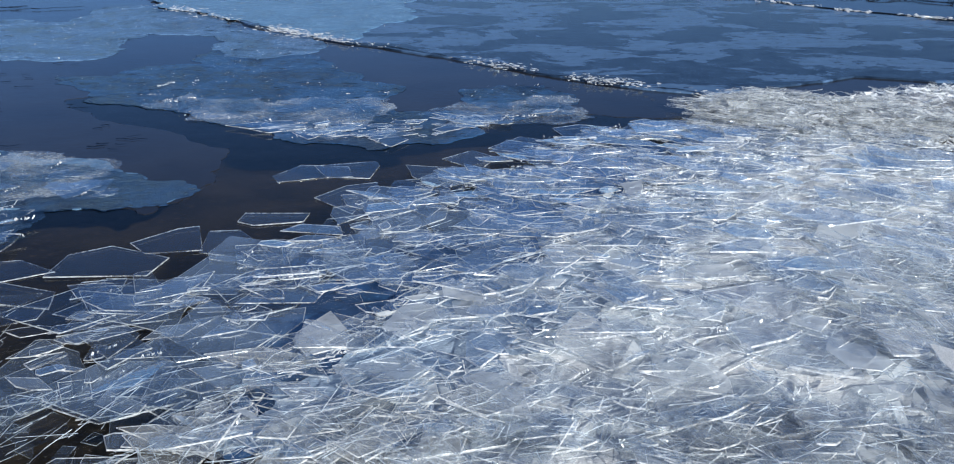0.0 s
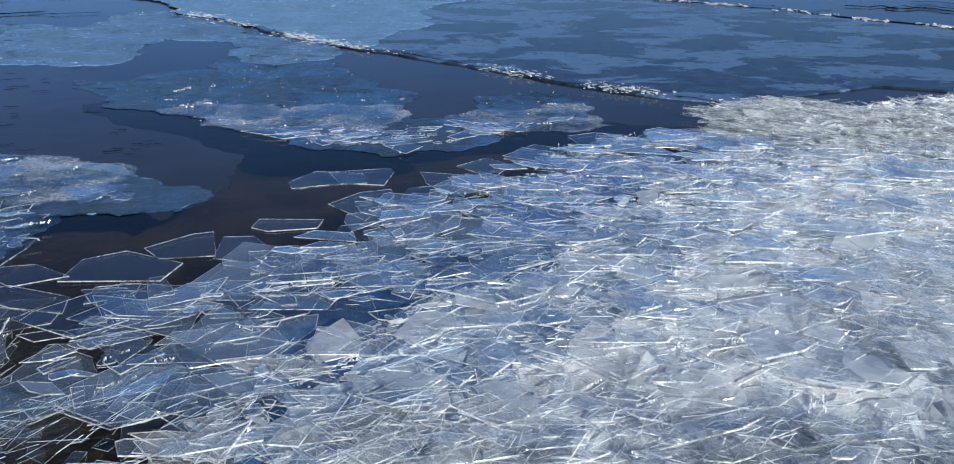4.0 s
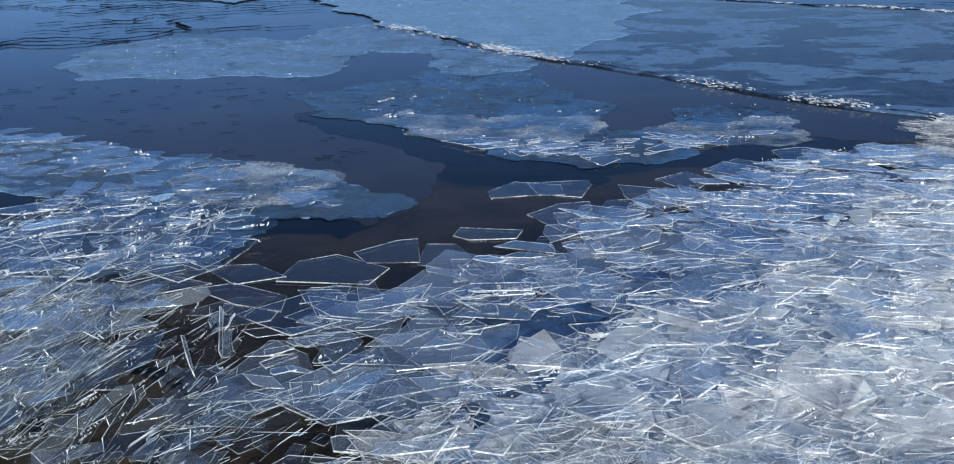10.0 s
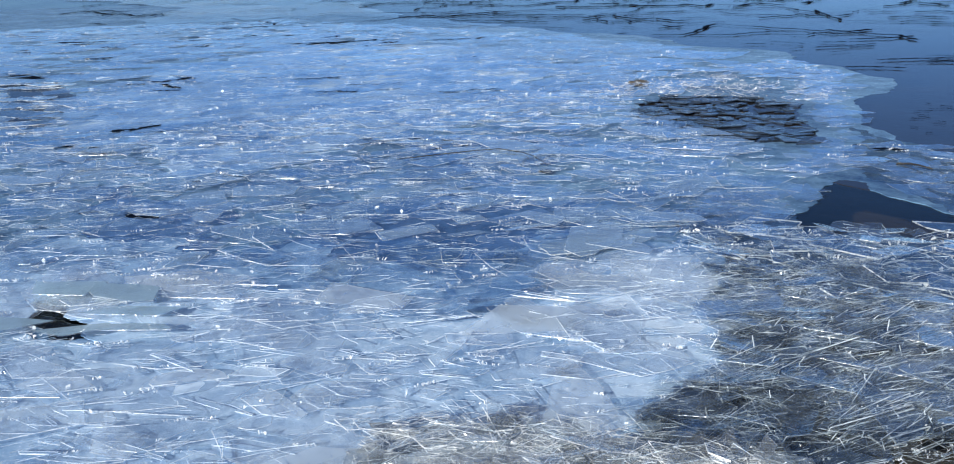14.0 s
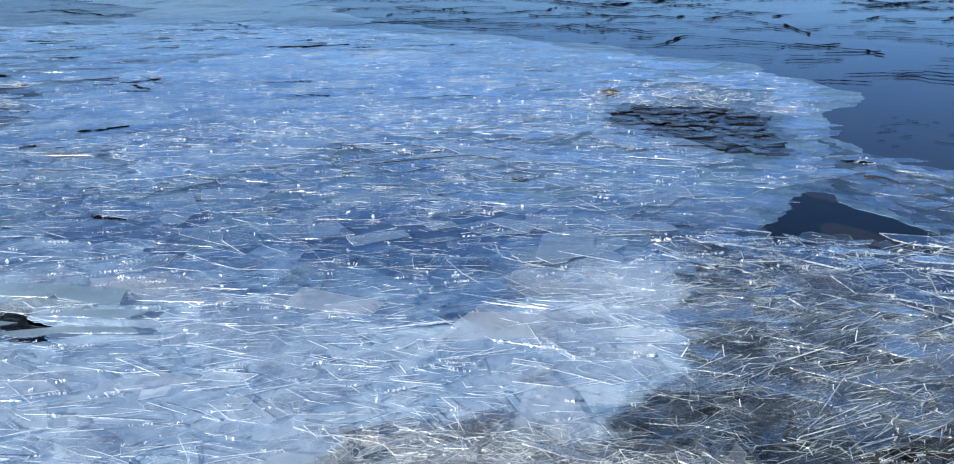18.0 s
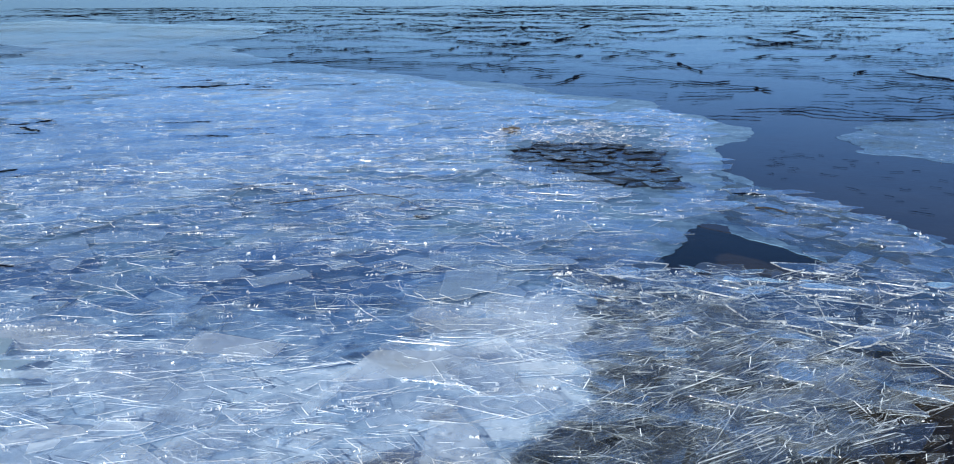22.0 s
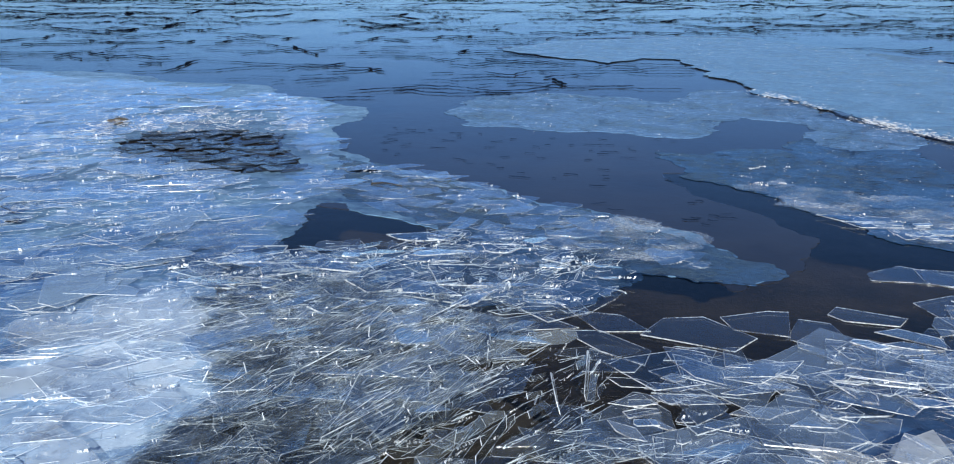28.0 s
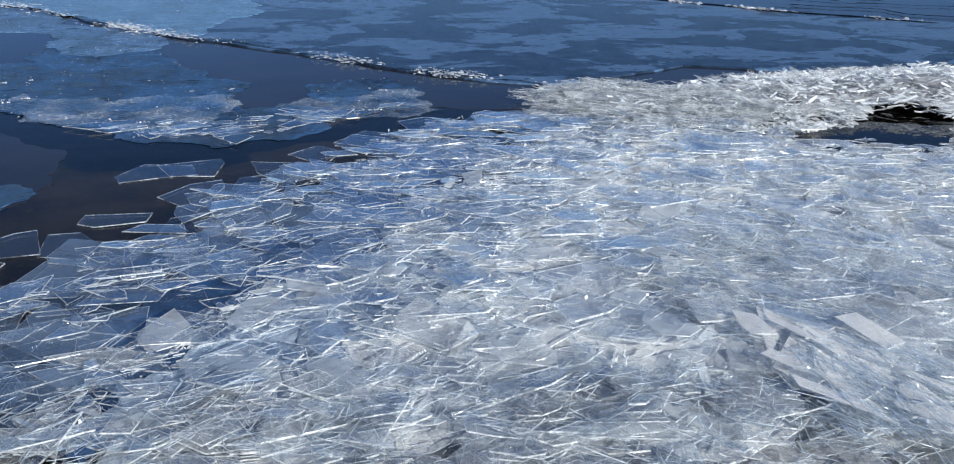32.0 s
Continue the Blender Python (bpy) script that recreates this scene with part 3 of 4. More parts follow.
HAZE_RIM = [(-1.8, 0.3), (-2.2, 1.9), (-3.0, 2.95), (-3.95, 3.2), (-4.5, 2.9), (-4.3, 2.1), (-4.5, 1.7), (-5.2, 1.4), (-5.9, 0.4), (-5.6, -1.2), (-2.5, -1.2)]
sheet("milky_sheet", HAZE_RIM, 0.0115, 0.003, M_MIDHAZE, "half milky ice round a whitish patch", "ice sheet", 20, depth=5, amount=0.3, holes=(POOL,))
HAZE = [(-1.9, 0.6), (-2.4, 1.9), (-3.1, 2.75), (-3.9, 3.05), (-3.9, 2.3), (-3.6, 1.7), (-4.4, 1.1), (-5.2, 0.3), (-5.0, -0.8), (-2.5, -0.8)]
sheet("milky_sheet", HAZE, 0.014, 0.004, M_HAZE, "whitish milky ice near the shore", "ice sheet", 10, depth=5, amount=0.25, holes=(POOL,))


# ---- cracks ----
def ribbon(verts, faces, pts, width, rng, z, steps=10, wander=0.25, lip=0.0, jag=0.0):
    """Adds a wavering flat dark strip, a slit's shade, along a line, with one lip pushed up."""
    pts = [Vector(p) for p in pts]
    path = []
    for a, b in zip(pts, pts[1:]):
        d = b - a
        side = Vector((-d.y, d.x)).normalized() * min(d.length, 1.5)
        k = max(2, int(steps))
        path += [a + d * i / k + side * (noise.noise((a.x + i * 0.37, a.y, 3.1)) * wander * 0.3) for i in range(k)]
    path.append(pts[-1])
    if jag:
        path = [p * (1 + jag * p.length * rng.gauss(0, 1)) for p in path]
    o = len(verts)
    for i, p in enumerate(path):
        d = (path[min(i + 1, len(path) - 1)] - path[max(i - 1, 0)]).normalized()
        end = min(1, i / 2, (len(path) - 1 - i) / 2)
        w = width * (0.15 + 0.85 * end) * rng.uniform(0.3, 1.25)
        s = Vector((-d.y, d.x)) * w / 2
        verts += [(p.x - s.x, p.y - s.y, z), (p.x + s.x, p.y + s.y, z), (p.x + s.x * 1.1, p.y + s.y * 1.1, z + lip * end * rng.uniform(0.1, 1.2))]
        if i:
            q = o + 3 * i
            faces += [(q - 3, q, q + 1, q - 2), (q - 2, q + 1, q + 2, q - 1)]


def cracks(name, lines, label, seed, z=0.0225, wander=0.25, lip=0.0, jag=0.0):
    rng = random.Random(seed)
    verts, faces = [], []
    for pts, width in lines:
        ribbon(verts, faces, pts, width, rng, z, wander=wander, lip=lip * Vector(pts[0]).length, jag=jag)
    me = bpy.data.meshes.new(name)
    me.from_pydata(verts, [], faces)
    me.materials.append(M_CRACK)
    return tagged(new(name, me), label, "ice crack", kind="stuff")


CRACK_A = [(-4.3, 13.6), (-2.7, 11.8), (-1.6, 10.6), (-0.1, 9.4), (0.8, 8.5), (1.25, 8.15), (2.1, 7.65)]
CRACK_B = [(-2.83, 20.6), (-1.27, 18.8), (1.0, 17.0), (3.0, 16.0), (4.6, 14.7), (5.3, 13.7), (6.2, 12.8), (8, 11.5)]
cracks("ice_crack", [(CRACK_A, 0.02), (CRACK_B, 0.17)], "long dark cracks between frosted ice sheets", 21)
FAR_LINES = [([(-13.6, 10.9), (-15.1, 13.0), (-12.8, 13.2), (-11.2, 13.45), (-10.4, 13.0)], 0.12), ([(-16.8, 17.3), (-14.0, 15.2), (-12.1, 16.3)], 0.12),
             ([(-8.7, 11.0), (-7.6, 10.9), (-7.1, 11.8), (-6.9, 12.9), (-7.7, 13.8), (-7.2, 14.8)], 0.09), ([(-18.4, 15.5), (-18.0, 17.4), (-16.0, 16.6)], 0.12),
             ([(-31.7, 18.9), (-23.0, 18.0)], 0.2), ([(-23.1, 17.2), (-23.9, 19.3)], 0.15), ([(-11.5, 18.4), (-7.3, 15.3)], 0.05),
             ([(-22.1, 7.4), (-21.3, 9.0)], 0.12), ([(-20.4, 8.9), (-17.4, 9.7)], 0.15), ([(-23.6, 6.0), (-22.7, 6.5)], 0.3),
             ([(-16.0, 0.3), (-14.0, 0.8)], 0.25), ([(-11.2, 0.7), (-9.9, 0.05)], 0.22), ([(-9.9, 0.1), (-8.9, 0.6)], 0.16), ([(-14.0, 2.3), (-12.2, 2.35)], 0.2)]
FAR_LINES = [(p, w * 0.85) for p, w in FAR_LINES]
_r = random.Random(22)
for _ in range(1500):
    d = 13 * (13 ** _r.random())
    a = radians(_r.uniform(-32, 86))
    x, y = -d * math.sin(a), d * math.cos(a)
    if inside(F_FAR, x, y) or inside(F_PALE, x, y) or (inside(F_LEFT, x, y) and d < 19) or inside(F_BACK, x, y) or math.hypot(x + 4, y - 13) < 3.5:
        continue
    l = d * _r.uniform(0.008, 0.028)
    h = a + _r.gauss(0, 0.12)
    p, drift = [], 0.0
    for i in range(_r.choice((2, 2, 3, 3, 4, 5, 8, 13))):
        drift += d * min(d, 40) * 0.0008 * _r.gauss(0, 1)
        p.append((x + l * i * math.cos(h) - drift * math.sin(a), y + l * i * math.sin(h) + drift * math.cos(a)))
    FAR_LINES.append((p, d * _r.uniform(0.0022, 0.0078)))
cracks("ice_crack", FAR_LINES, "winding dark cracks in far smooth ice", 23, wander=0.35, jag=0.00007)

_r = random.Random(24)
SLITS = []
for x, y, z, s, st, t in scatter(40, [(-9, 0.5), (-9, 5), (-17, 8.5), (-24, 6), (-25, 0.5)], 206, (0.25, 1.2), (0, 1), (72, 14), lambda x, y: 0.0) + scatter(26, [(-5.2, 1.5), (-6, 4), (-8, 4.4), (-9, 0.5)], 207, (0.1, 0.35), (0, 1), (72, 14), lambda x, y: 0.0):
    SLITS.append(([(x, y), (x + s * 0.6 * math.cos(st), y + s * 0.6 * math.sin(st) + _r.uniform(-0.1, 0.1) * s), (x + s * math.cos(st), y + s * math.sin(st))], s * _r.uniform(0.04, 0.14)))
SLITS += [(p, 0.09) for p in [[(-9.6, 0.91), (-9.57, 1.14), (-9.67, 1.39)], [(-8.99, 0.55), (-8.82, 0.67), (-8.51, 0.73)], [(-13.47, 1.74), (-13.12, 2.05), (-13.39, 2.44)], [(-7.59, 3.08), (-7.37, 3.18), (-7.31, 3.37)], [(-6.63, 3.25), (-6.59, 3.45), (-6.62, 3.62)], [(-24.21, 6.27), (-23.2, 6.22), (-22.25, 6.19)], [(-6.52, 0.33), (-6.47, 0.53), (-6.09, 0.75)], [(-5.9, 3.37), (-5.82, 3.43)], [(-5.13, 5.86), (-4.94, 6.02)], [(-12.91, 1.94), (-12.34, 2.09)]]]
cracks("ice_crack", SLITS, "dark slits between frozen field plates", 25, z=0.03, wander=0.5, jag=0.00015)

# ---- broken plates, joined ----
R_FIELD = [(-0.7, 2.5), (-0.6, 3.0), (-0.15, 3.5), (0.35, 4.0), (0.65, 4.6), (1.0, 5.3), (1.4, 5.8), (1.8, 6.2), (2.2, 6.6), (3, 6.2), (4.4, 5.6), (6.5, 5.2), (5.5, 2.2), (1, 2.4)]
shard_stuff("ice_shards", shingle(1250, R_FIELD, 27, (0.08, 0.26), (1, 9), (-115, 65), 0.028, 0.018), M_SHARD,
            "broken clear ice plates lying over each other", seed=21, loose=6.28, lip=0.0018, thick=(0.003, 0.006), aspect=(1.2, 2.2))
shard_stuff("ice_slivers", shingle(2400, R_FIELD, 16, (0.02, 0.08), (2, 25), (-115, 60), 0.03, 0.022), M_SHARD,
            "small bright ice slivers among broken plates", seed=6, aspect=(1.4, 4))
R_NEAR = [(-1.0, 1.4), (-0.9, 2.4), (-0.4, 2.75), (1.0, 2.7), (2.4, 2.6), (4.0, 2.6), (4.0, 1.2), (0, 1.2)]
shard_stuff("ice_slivers", shingle(1100, R_NEAR, 17, (0.04, 0.20), (2, 16), (-115, 65), 0.05, 0.02), M_SHORE,
            "tangled clear ice plates at the shore", seed=7, loose=6.28, aspect=(1.3, 3), thick=(0.003, 0.006))
shard_stuff("ice_slivers", scatter(420, SHORE_WEST, 34, (0.03, 0.16), (2, 26), (70, 35), lambda x, y: 0.04, base=0.024), M_SHORE,
            "tangled grey ice slivers at the muddy shore", seed=24, aspect=(1.6, 4), lip=0.0012)
FAN = [(1.5, 2.5), (1.6, 4.1), (2.3, 4.4), (3.3, 3.3), (2.9, 2.1)]
shard_stuff("ice_slivers", scatter(200, FAN, 18, (0.08, 0.24), (2, 9), (105, 18), lambda x, y: 0.07), M_SHARD,
            "long upright ice slivers leaning together", seed=8, aspect=(2, 4.5))
N_FIELD = [(-3.3, 2.8), (-2.3, 3.5), (-1.6, 3.4), (-1.3, 2.6), (-1.3, 1.4), (-2.0, 1.2), (-2.6, 2.1)]
shard_stuff("ice_slivers", scatter(200, N_FIELD, 12, (0.012, 0.05), (8, 45), (86, 16), lambda x, y: 0.03), M_BROWNSHARD,
            "clear ice slivers tilted in brown shallow water", seed=2, aspect=(6, 18), thick=(0.001, 0.002), lip=0.0008, loose=0.4, edge=M_SOFT)
N_GREY = [(-3.64, 2.97), (-3.17, 3.64), (-2.44, 3.37), (-2.5, 2.75), (-2.27, 2.21), (-1.85, 2.03), (-2.25, 1.52), (-2.57, 1.78), (-2.68, 2.24), (-3.02, 2.63)]
shard_stuff("ice_shards", scatter(520, N_GREY, 30, (0.05, 0.22), (1, 18), (65, 30), lambda x, y: 0.04, base=0.018), M_BROWNSHARD,
            "grey broken ice plates tangled over shallow water", seed=22, thick=(0.001, 0.003), lip=0.001, edge=M_SOFT)
shard_stuff("ice_shards", scatter(70, [(-3.4, 2.8), (-2.4, 3.6), (-1.6, 3.5), (-1.2, 2.6), (-1.2, 1.4), (-1.8, 0.9), (-2.7, 1.9)], 29, (0.06, 0.26), (1, 14), (65, 35), lambda x, y: 0.03, base=0.012), M_BROWNSHARD,
            "clear ice plates in brown shallow water", seed=18, thick=(0.001, 0.002), lip=0.0008, edge=M_SOFT)
L_FIELD = [(-1.9, 0.4), (-2.4, 2.1), (-3.1, 3.0), (-3.9, 3.3), (-4.7, 3.3), (-4.8, 4.6), (-5.6, 5.2), (-7.4, 5.35), (-9, 6.2), (-9.6, 4), (-9, -1), (-5, -1)]
_l = scatter(1250, L_FIELD, 13, (0.07, 0.46), (0.1, 2.0), (70, 22), lambda x, y: 0.012, base=0.022)
shard_stuff("ice_shards", [p for p in _l if not inside(HAZE, p[0], p[1])], M_MILK, "milky blue ice plates frozen in a wide field", seed=3, thick=(0.001, 0.0025), lip=0.0014, edge=M_RIM)
HAZY_PLACES = [p for p in _l if inside(HAZE, p[0], p[1])]
shard_stuff("ice_slivers", scatter(1900, L_FIELD, 19, (0.03, 0.12), (0.3, 5), (70, 25), lambda x, y: 0.014, base=0.024), M_MILK,
            "thin bright ice slivers frozen in the field", thick=(0.0015, 0.003), seed=9, aspect=(2.5, 6), lip=0.0012, edge=M_SOFT)
LF_FIELD = [(-8, -0.5), (-8, 5), (-9, 8), (-11, 9.5), (-17, 9), (-24, 6.5), (-26, 0), (-12, -1)]
shard_stuff("ice_shards", scatter(1500, LF_FIELD, 24, (0.15, 0.9), (0.05, 0.8), (70, 25), lambda x, y: 0.006, base=0.018), M_MILK,
            "flat milky ice plates far out on the field", seed=10, thick=(0.002, 0.004), lip=0.0015, edge=M_SOFT)
BLUE_PATCH = [[(-7.42, 0.03), (-7.28, 0.61), (-6.34, 1.17), (-5.4, 0.92), (-5.01, 0.56), (-4.85, 0.3), (-4.98, -0.09)], [(-7.41, 2.97), (-7.4, 3.77), (-6.68, 4.19), (-6.09, 3.59), (-6.37, 2.92)],
              [(-5.88, 1.63), (-5.88, 2.57), (-5.17, 3.1), (-4.22, 2.89), (-3.84, 2.36), (-3.98, 1.95), (-4.22, 1.54), (-4.6, 1.2), (-5.22, 1.21)]]
for i, loop in enumerate(BLUE_PATCH):
    sheet("blue_patch", loop, 0.0085, 0.003, M_BLUE, "dark blue clear patch in milky ice", "ice patch", 130 + i, depth=5, amount=0.3)
CYAN = [(-13.11, 1.93), (-16.68, 4.45), (-15.41, 7.09), (-10.68, 6.58), (-8.06, 3.98), (-7.68, 2.42), (-7.13, 1.21), (-8.51, 1.1)]
sheet("pale_patch", CYAN, 0.0085, 0.003, M_HAZE, "pale milky patch out in the ice field", "ice patch", 133, depth=5, amount=0.3)
FOG = [(-3.68, 2.45), (-3.82, 2.75), (-3.62, 2.82), (-3.19, 2.52), (-2.95, 2.31), (-2.95, 2.07), (-3.07, 1.94), (-3.25, 1.88), (-3.46, 2.2)]
sheet("white_patch", FOG, 0.0165, 0.003, M_FOG, "white cloudy ice patch at the field rim", "ice patch", 134, depth=5, amount=0.2)
MID_FIELD = [(-9, -0.5), (-9.3, 4), (-9, 6.3), (-10.5, 8.5), (-13, 8.5), (-14, 4), (-13, -0.5)]
shard_stuff("ice_shards", scatter(600, MID_FIELD, 37, (0.1, 0.6), (0.1, 1.2), (75, 22), lambda x, y: 0.008, base=0.02), M_MILK,
            "milky ice plates frozen flat in the field", seed=27, thick=(0.001, 0.0025), lip=0.0014, edge=M_SOFT)
RIM_FIELD = [(-5.3, 5.2), (-4.8, 4.65), (-4.75, 5.2), (-5.5, 6.1), (-6.6, 7.1), (-8.0, 8.9), (-10, 9.7), (-9.8, 8.4), (-8.3, 8.2), (-6.9, 7.2), (-5.4, 5.9)]
shard_stuff("ice_shards", scatter(230, RIM_FIELD, 314, (0.08, 0.4), (0.1, 1.5), (70, 25), lambda x, y: 0.008, base=0.018), M_MILK,
            "thin milky ice plates along the field rim", seed=42, thick=(0.001, 0.0025), lip=0.0014, edge=M_SOFT)
shard_stuff("ice_shards", scatter(70, [(-4.8, 3.4), (-4.2, 3.3), (-4.1, 4.0), (-4.4, 4.6), (-4.8, 4.7)], 315, (0.1, 0.34), (0.1, 2), (60, 25), lambda x, y: 0.008, base=0.012), M_DEEP,
            "thin clear ice plates beside a dark pool", seed=43, thick=(0.001, 0.0025), lip=0.0014, edge=M_SOFT)
N_PALE = [(-3.08, 3.11), (-2.43, 3.49), (-2.0, 3.48), (-2.06, 2.93), (-1.67, 2.45), (-2.28, 2.25)]
shard_stuff("ice_shards", scatter(200, N_PALE, 38, (0.06, 0.22), (1, 16), (80, 25), lambda x, y: 0.03, base=0.02), M_BROWNSHARD,
            "pale hazy ice plates over shallow water", seed=28, thick=(0.001, 0.002), lip=0.001, edge=M_SOFT)
shard_stuff("ice_shards", scatter(240, N_GREY, 39, (0.06, 0.24), (1, 14), (80, 25), lambda x, y: 0.03, base=0.02), M_DEEP,
            "greyish ice plates over shallow water", seed=29, thick=(0.001, 0.002), lip=0.001, edge=M_SOFT)
N_EAST = [(-1.5, 1.8), (-1.45, 2.7), (-0.9, 3.0), (-0.6, 2.5), (-0.75, 1.8)]
shard_stuff("ice_shards", scatter(60, N_EAST, 40, (0.06, 0.28), (1, 12), (60, 30), lambda x, y: 0.03, base=0.012), M_DEEP,
            "clear blue ice plates over brown shallows", seed=30, thick=(0.001, 0.003), lip=0.001, edge=M_SOFT)
TIP_PLATES = [(-5.6, 5.8), (-5.2, 6.3), (-4.4, 6.2), (-3.4, 5.8), (-2.6, 5.5), (-1.75, 5.1), (-1.8, 4.8), (-2.8, 4.85), (-3.5, 4.85), (-4.5, 5.15)]
shard_stuff("ice_shards", scatter(170, TIP_PLATES, 33, (0.06, 0.3), (0.2, 3), (50, 30), lambda x, y: 0.008, base=0.016), M_DEEP,
            "thin ice plates frozen onto the frosted tongue", seed=23, thick=(0.001, 0.0025), lip=0.0014, edge=M_SOFT)
M_POLY = [(-4.4, 3.3), (-3.9, 3.7), (-3.5, 4.4), (-3.0, 4.9), (-2.2, 4.6), (-1.9, 4.2), (-2.2, 3.6), (-3.2, 2.9)]
shard_stuff("ice_shards", scatter(220, M_POLY, 14, (0.05, 0.24), (2, 16), (50, 35), lambda x, y: 0.04), M_DEEP,
            "broken ice plates pushed up beside open water", seed=4, edge=M_SOFT)

BAND = [(-1.3, 2.75), (-1.5, 3.4), (-0.9, 3.9), (-0.6, 4.4), (-0.3, 5.1), (0.2, 5.5), (0.6, 6.2), (1.2, 6.6), (1.9, 6.8), (2.3, 6.2), (1.6, 5.6), (1.0, 4.8), (0.5, 4.0), (-0.1, 3.4), (-0.6, 2.6)]
shard_stuff("ice_shards", shingle(170, BAND, 25, (0.08, 0.28), (0.5, 6), (-115, 60), 0.022, 0.008), M_PLATE,
            "clear blue ice plates beside open water", seed=13)
shard_stuff("ice_shards", shingle(150, BAND, 26, (0.05, 0.16), (1, 9), (-115, 60), 0.026, 0.012), M_HALF,
            "hazy ice plates beside open water", seed=15)
shard_stuff("ice_shards", scatter(55, [(-1.6, 6.5), (-0.9, 6.2), (-0.3, 6.1), (0.2, 6.5), (0.9, 7.2), (0.4, 7.0), (-0.5, 6.6)], 28, (0.05, 0.26), (0.2, 2), (20, 30), lambda x, y: 0.006, base=0.018), M_MILK,
            "thin ice plates on the rim of the frosted sheet", seed=17)


def needles(n, poly, seed, size, tilt, strike, z, label, thick=(0.001, 0.0025), pitch=0.08):
    """Long splinters, the bright lines among the plates."""
    shard_stuff("ice_needles", scatter(n, poly, seed, size, tilt, strike, lambda x, y: 0.015, base=z), M_BRIGHT, label, seed=seed, aspect=(45, 130), loose=0.35, thick=thick, lip=0.0006, edge=M_BRIGHT, pitch=pitch)


needles(1500, R_FIELD, 71, (0.006, 0.030), (0, 10), (58, 22), 0.035, "bright thin ice splinters on broken plates")
needles(800, R_FIELD, 72, (0.006, 0.026), (0, 10), (-40, 26), 0.035, "bright thin ice splinters across broken plates")
needles(2300, R_NEAR, 73, (0.005, 0.024), (0, 30), (50, 32), 0.05, "bright thin ice splinters at the shore", pitch=0.18)
needles(1500, R_NEAR, 78, (0.006, 0.026), (0, 45), (-45, 28), 0.05, "bright thin ice splinters crossing at the shore", pitch=0.2)
needles(1700, L_FIELD, 74, (0.004, 0.020), (0, 4), (75, 24), 0.034, "bright thin ice splinters in milky field")
needles(450, LF_FIELD, 79, (0.008, 0.026), (0, 4), (70, 18), 0.022, "bright thin ice splinters far out", thick=(0.002, 0.005))
needles(760, N_FIELD, 75, (0.004, 0.020), (0, 25), (86, 14), 0.02, "bright thin ice splinters over brown water", pitch=0.05)
needles(200, N_EAST, 94, (0.005, 0.022), (0, 25), (60, 20), 0.03, "bright thin ice splinters over brown shallows", pitch=0.05)
needles(480, N_GREY, 88, (0.005, 0.022), (0, 25), (84, 16), 0.03, "bright thin ice splinters on grey plates", pitch=0.05)
needles(220, SHORE_WEST, 92, (0.006, 0.026), (0, 30), (80, 30), 0.04, "bright thin ice splinters at the muddy shore", pitch=0.2)
needles(150, M_POLY, 76, (0.005, 0.024), (0, 20), (60, 25), 0.035, "bright thin ice splinters beside dark water")
needles(900, FAN, 77, (0.008, 0.034), (0, 20), (112, 26), 0.06, "long bright ice splinters leaning together")
needles(70, BAND, 89, (0.006, 0.024), (0, 8), (45, 30), 0.022, "bright thin ice splinters between clear plates")


def on_edge(n, poly, seed, size, strike, z, label, material, tilt=(35, 80), aspect=(4.0, 10.0)):
    """Plates jammed on edge: the upper rim shows as a bright line."""
    rng = random.Random(seed)
    out = [(x, y, z + 0.25 * s * rng.random(), s, st, radians(rng.uniform(*tilt)) * rng.choice((1, 1, -1))) for x, y, _, s, st, _ in scatter(n, poly, seed, size, (0, 1), strike, lambda x, y: 0.0)]
    shard_stuff("ice_shards", out, material, label, seed=seed, aspect=aspect, loose=0.5, thick=(0.002, 0.0042), lip=0.0008, edge=M_BRIGHT)


on_edge(200, N_FIELD, 301, (0.04, 0.13), (86, 16), 0.012, "clear ice plates jammed on edge in brown shallows", M_BROWNSHARD)
on_edge(170, N_GREY, 323, (0.04, 0.12), (88, 10), 0.018, "grey ice plates jammed on edge", M_BROWNSHARD)
on_edge(90, M_POLY, 325, (0.04, 0.13), (78, 12), 0.02, "ice plates jammed on edge beside dark water", M_DEEP)
on_edge(420, R_NEAR, 306, (0.04, 0.10), (58, 30), 0.02, "clear ice plates jammed on edge at the shore", M_SHORE)
on_edge(260, R_NEAR, 307, (0.04, 0.10), (-35, 30), 0.02, "clear ice plates crossing on edge at the shore", M_SHORE)
on_edge(300, R_FIELD, 308, (0.04, 0.14), (50, 30), 0.02, "tilted ice plates jammed among flat plates", M_SHARD, (8, 28))
on_edge(160, HAZE, 309, (0.04, 0.14), (75, 25), 0.02, "hazy tilted ice plates near the shore", M_HAZY, (6, 24))


N_WEST = [(-3.5, 2.9), (-2.9, 3.4), (-2.1, 3.5), (-1.85, 2.9), (-1.95, 2.2), (-2.6, 2.2)]
shard_stuff("ice_shards", shingle(110, N_WEST, 311, (0.10, 0.32), (1, 10), (-60, 60), 0.03, 0.02), M_HALF,
            "hazy bluish ice plates over shallows", seed=41, thick=(0.002, 0.004), lip=0.001, edge=M_SOFT)
on_edge(210, N_WEST, 310, (0.05, 0.15), (88, 9), 0.03, "bright ice plates jammed on edge over shallows", M_BROWNSHARD, (45, 80), (5, 12))
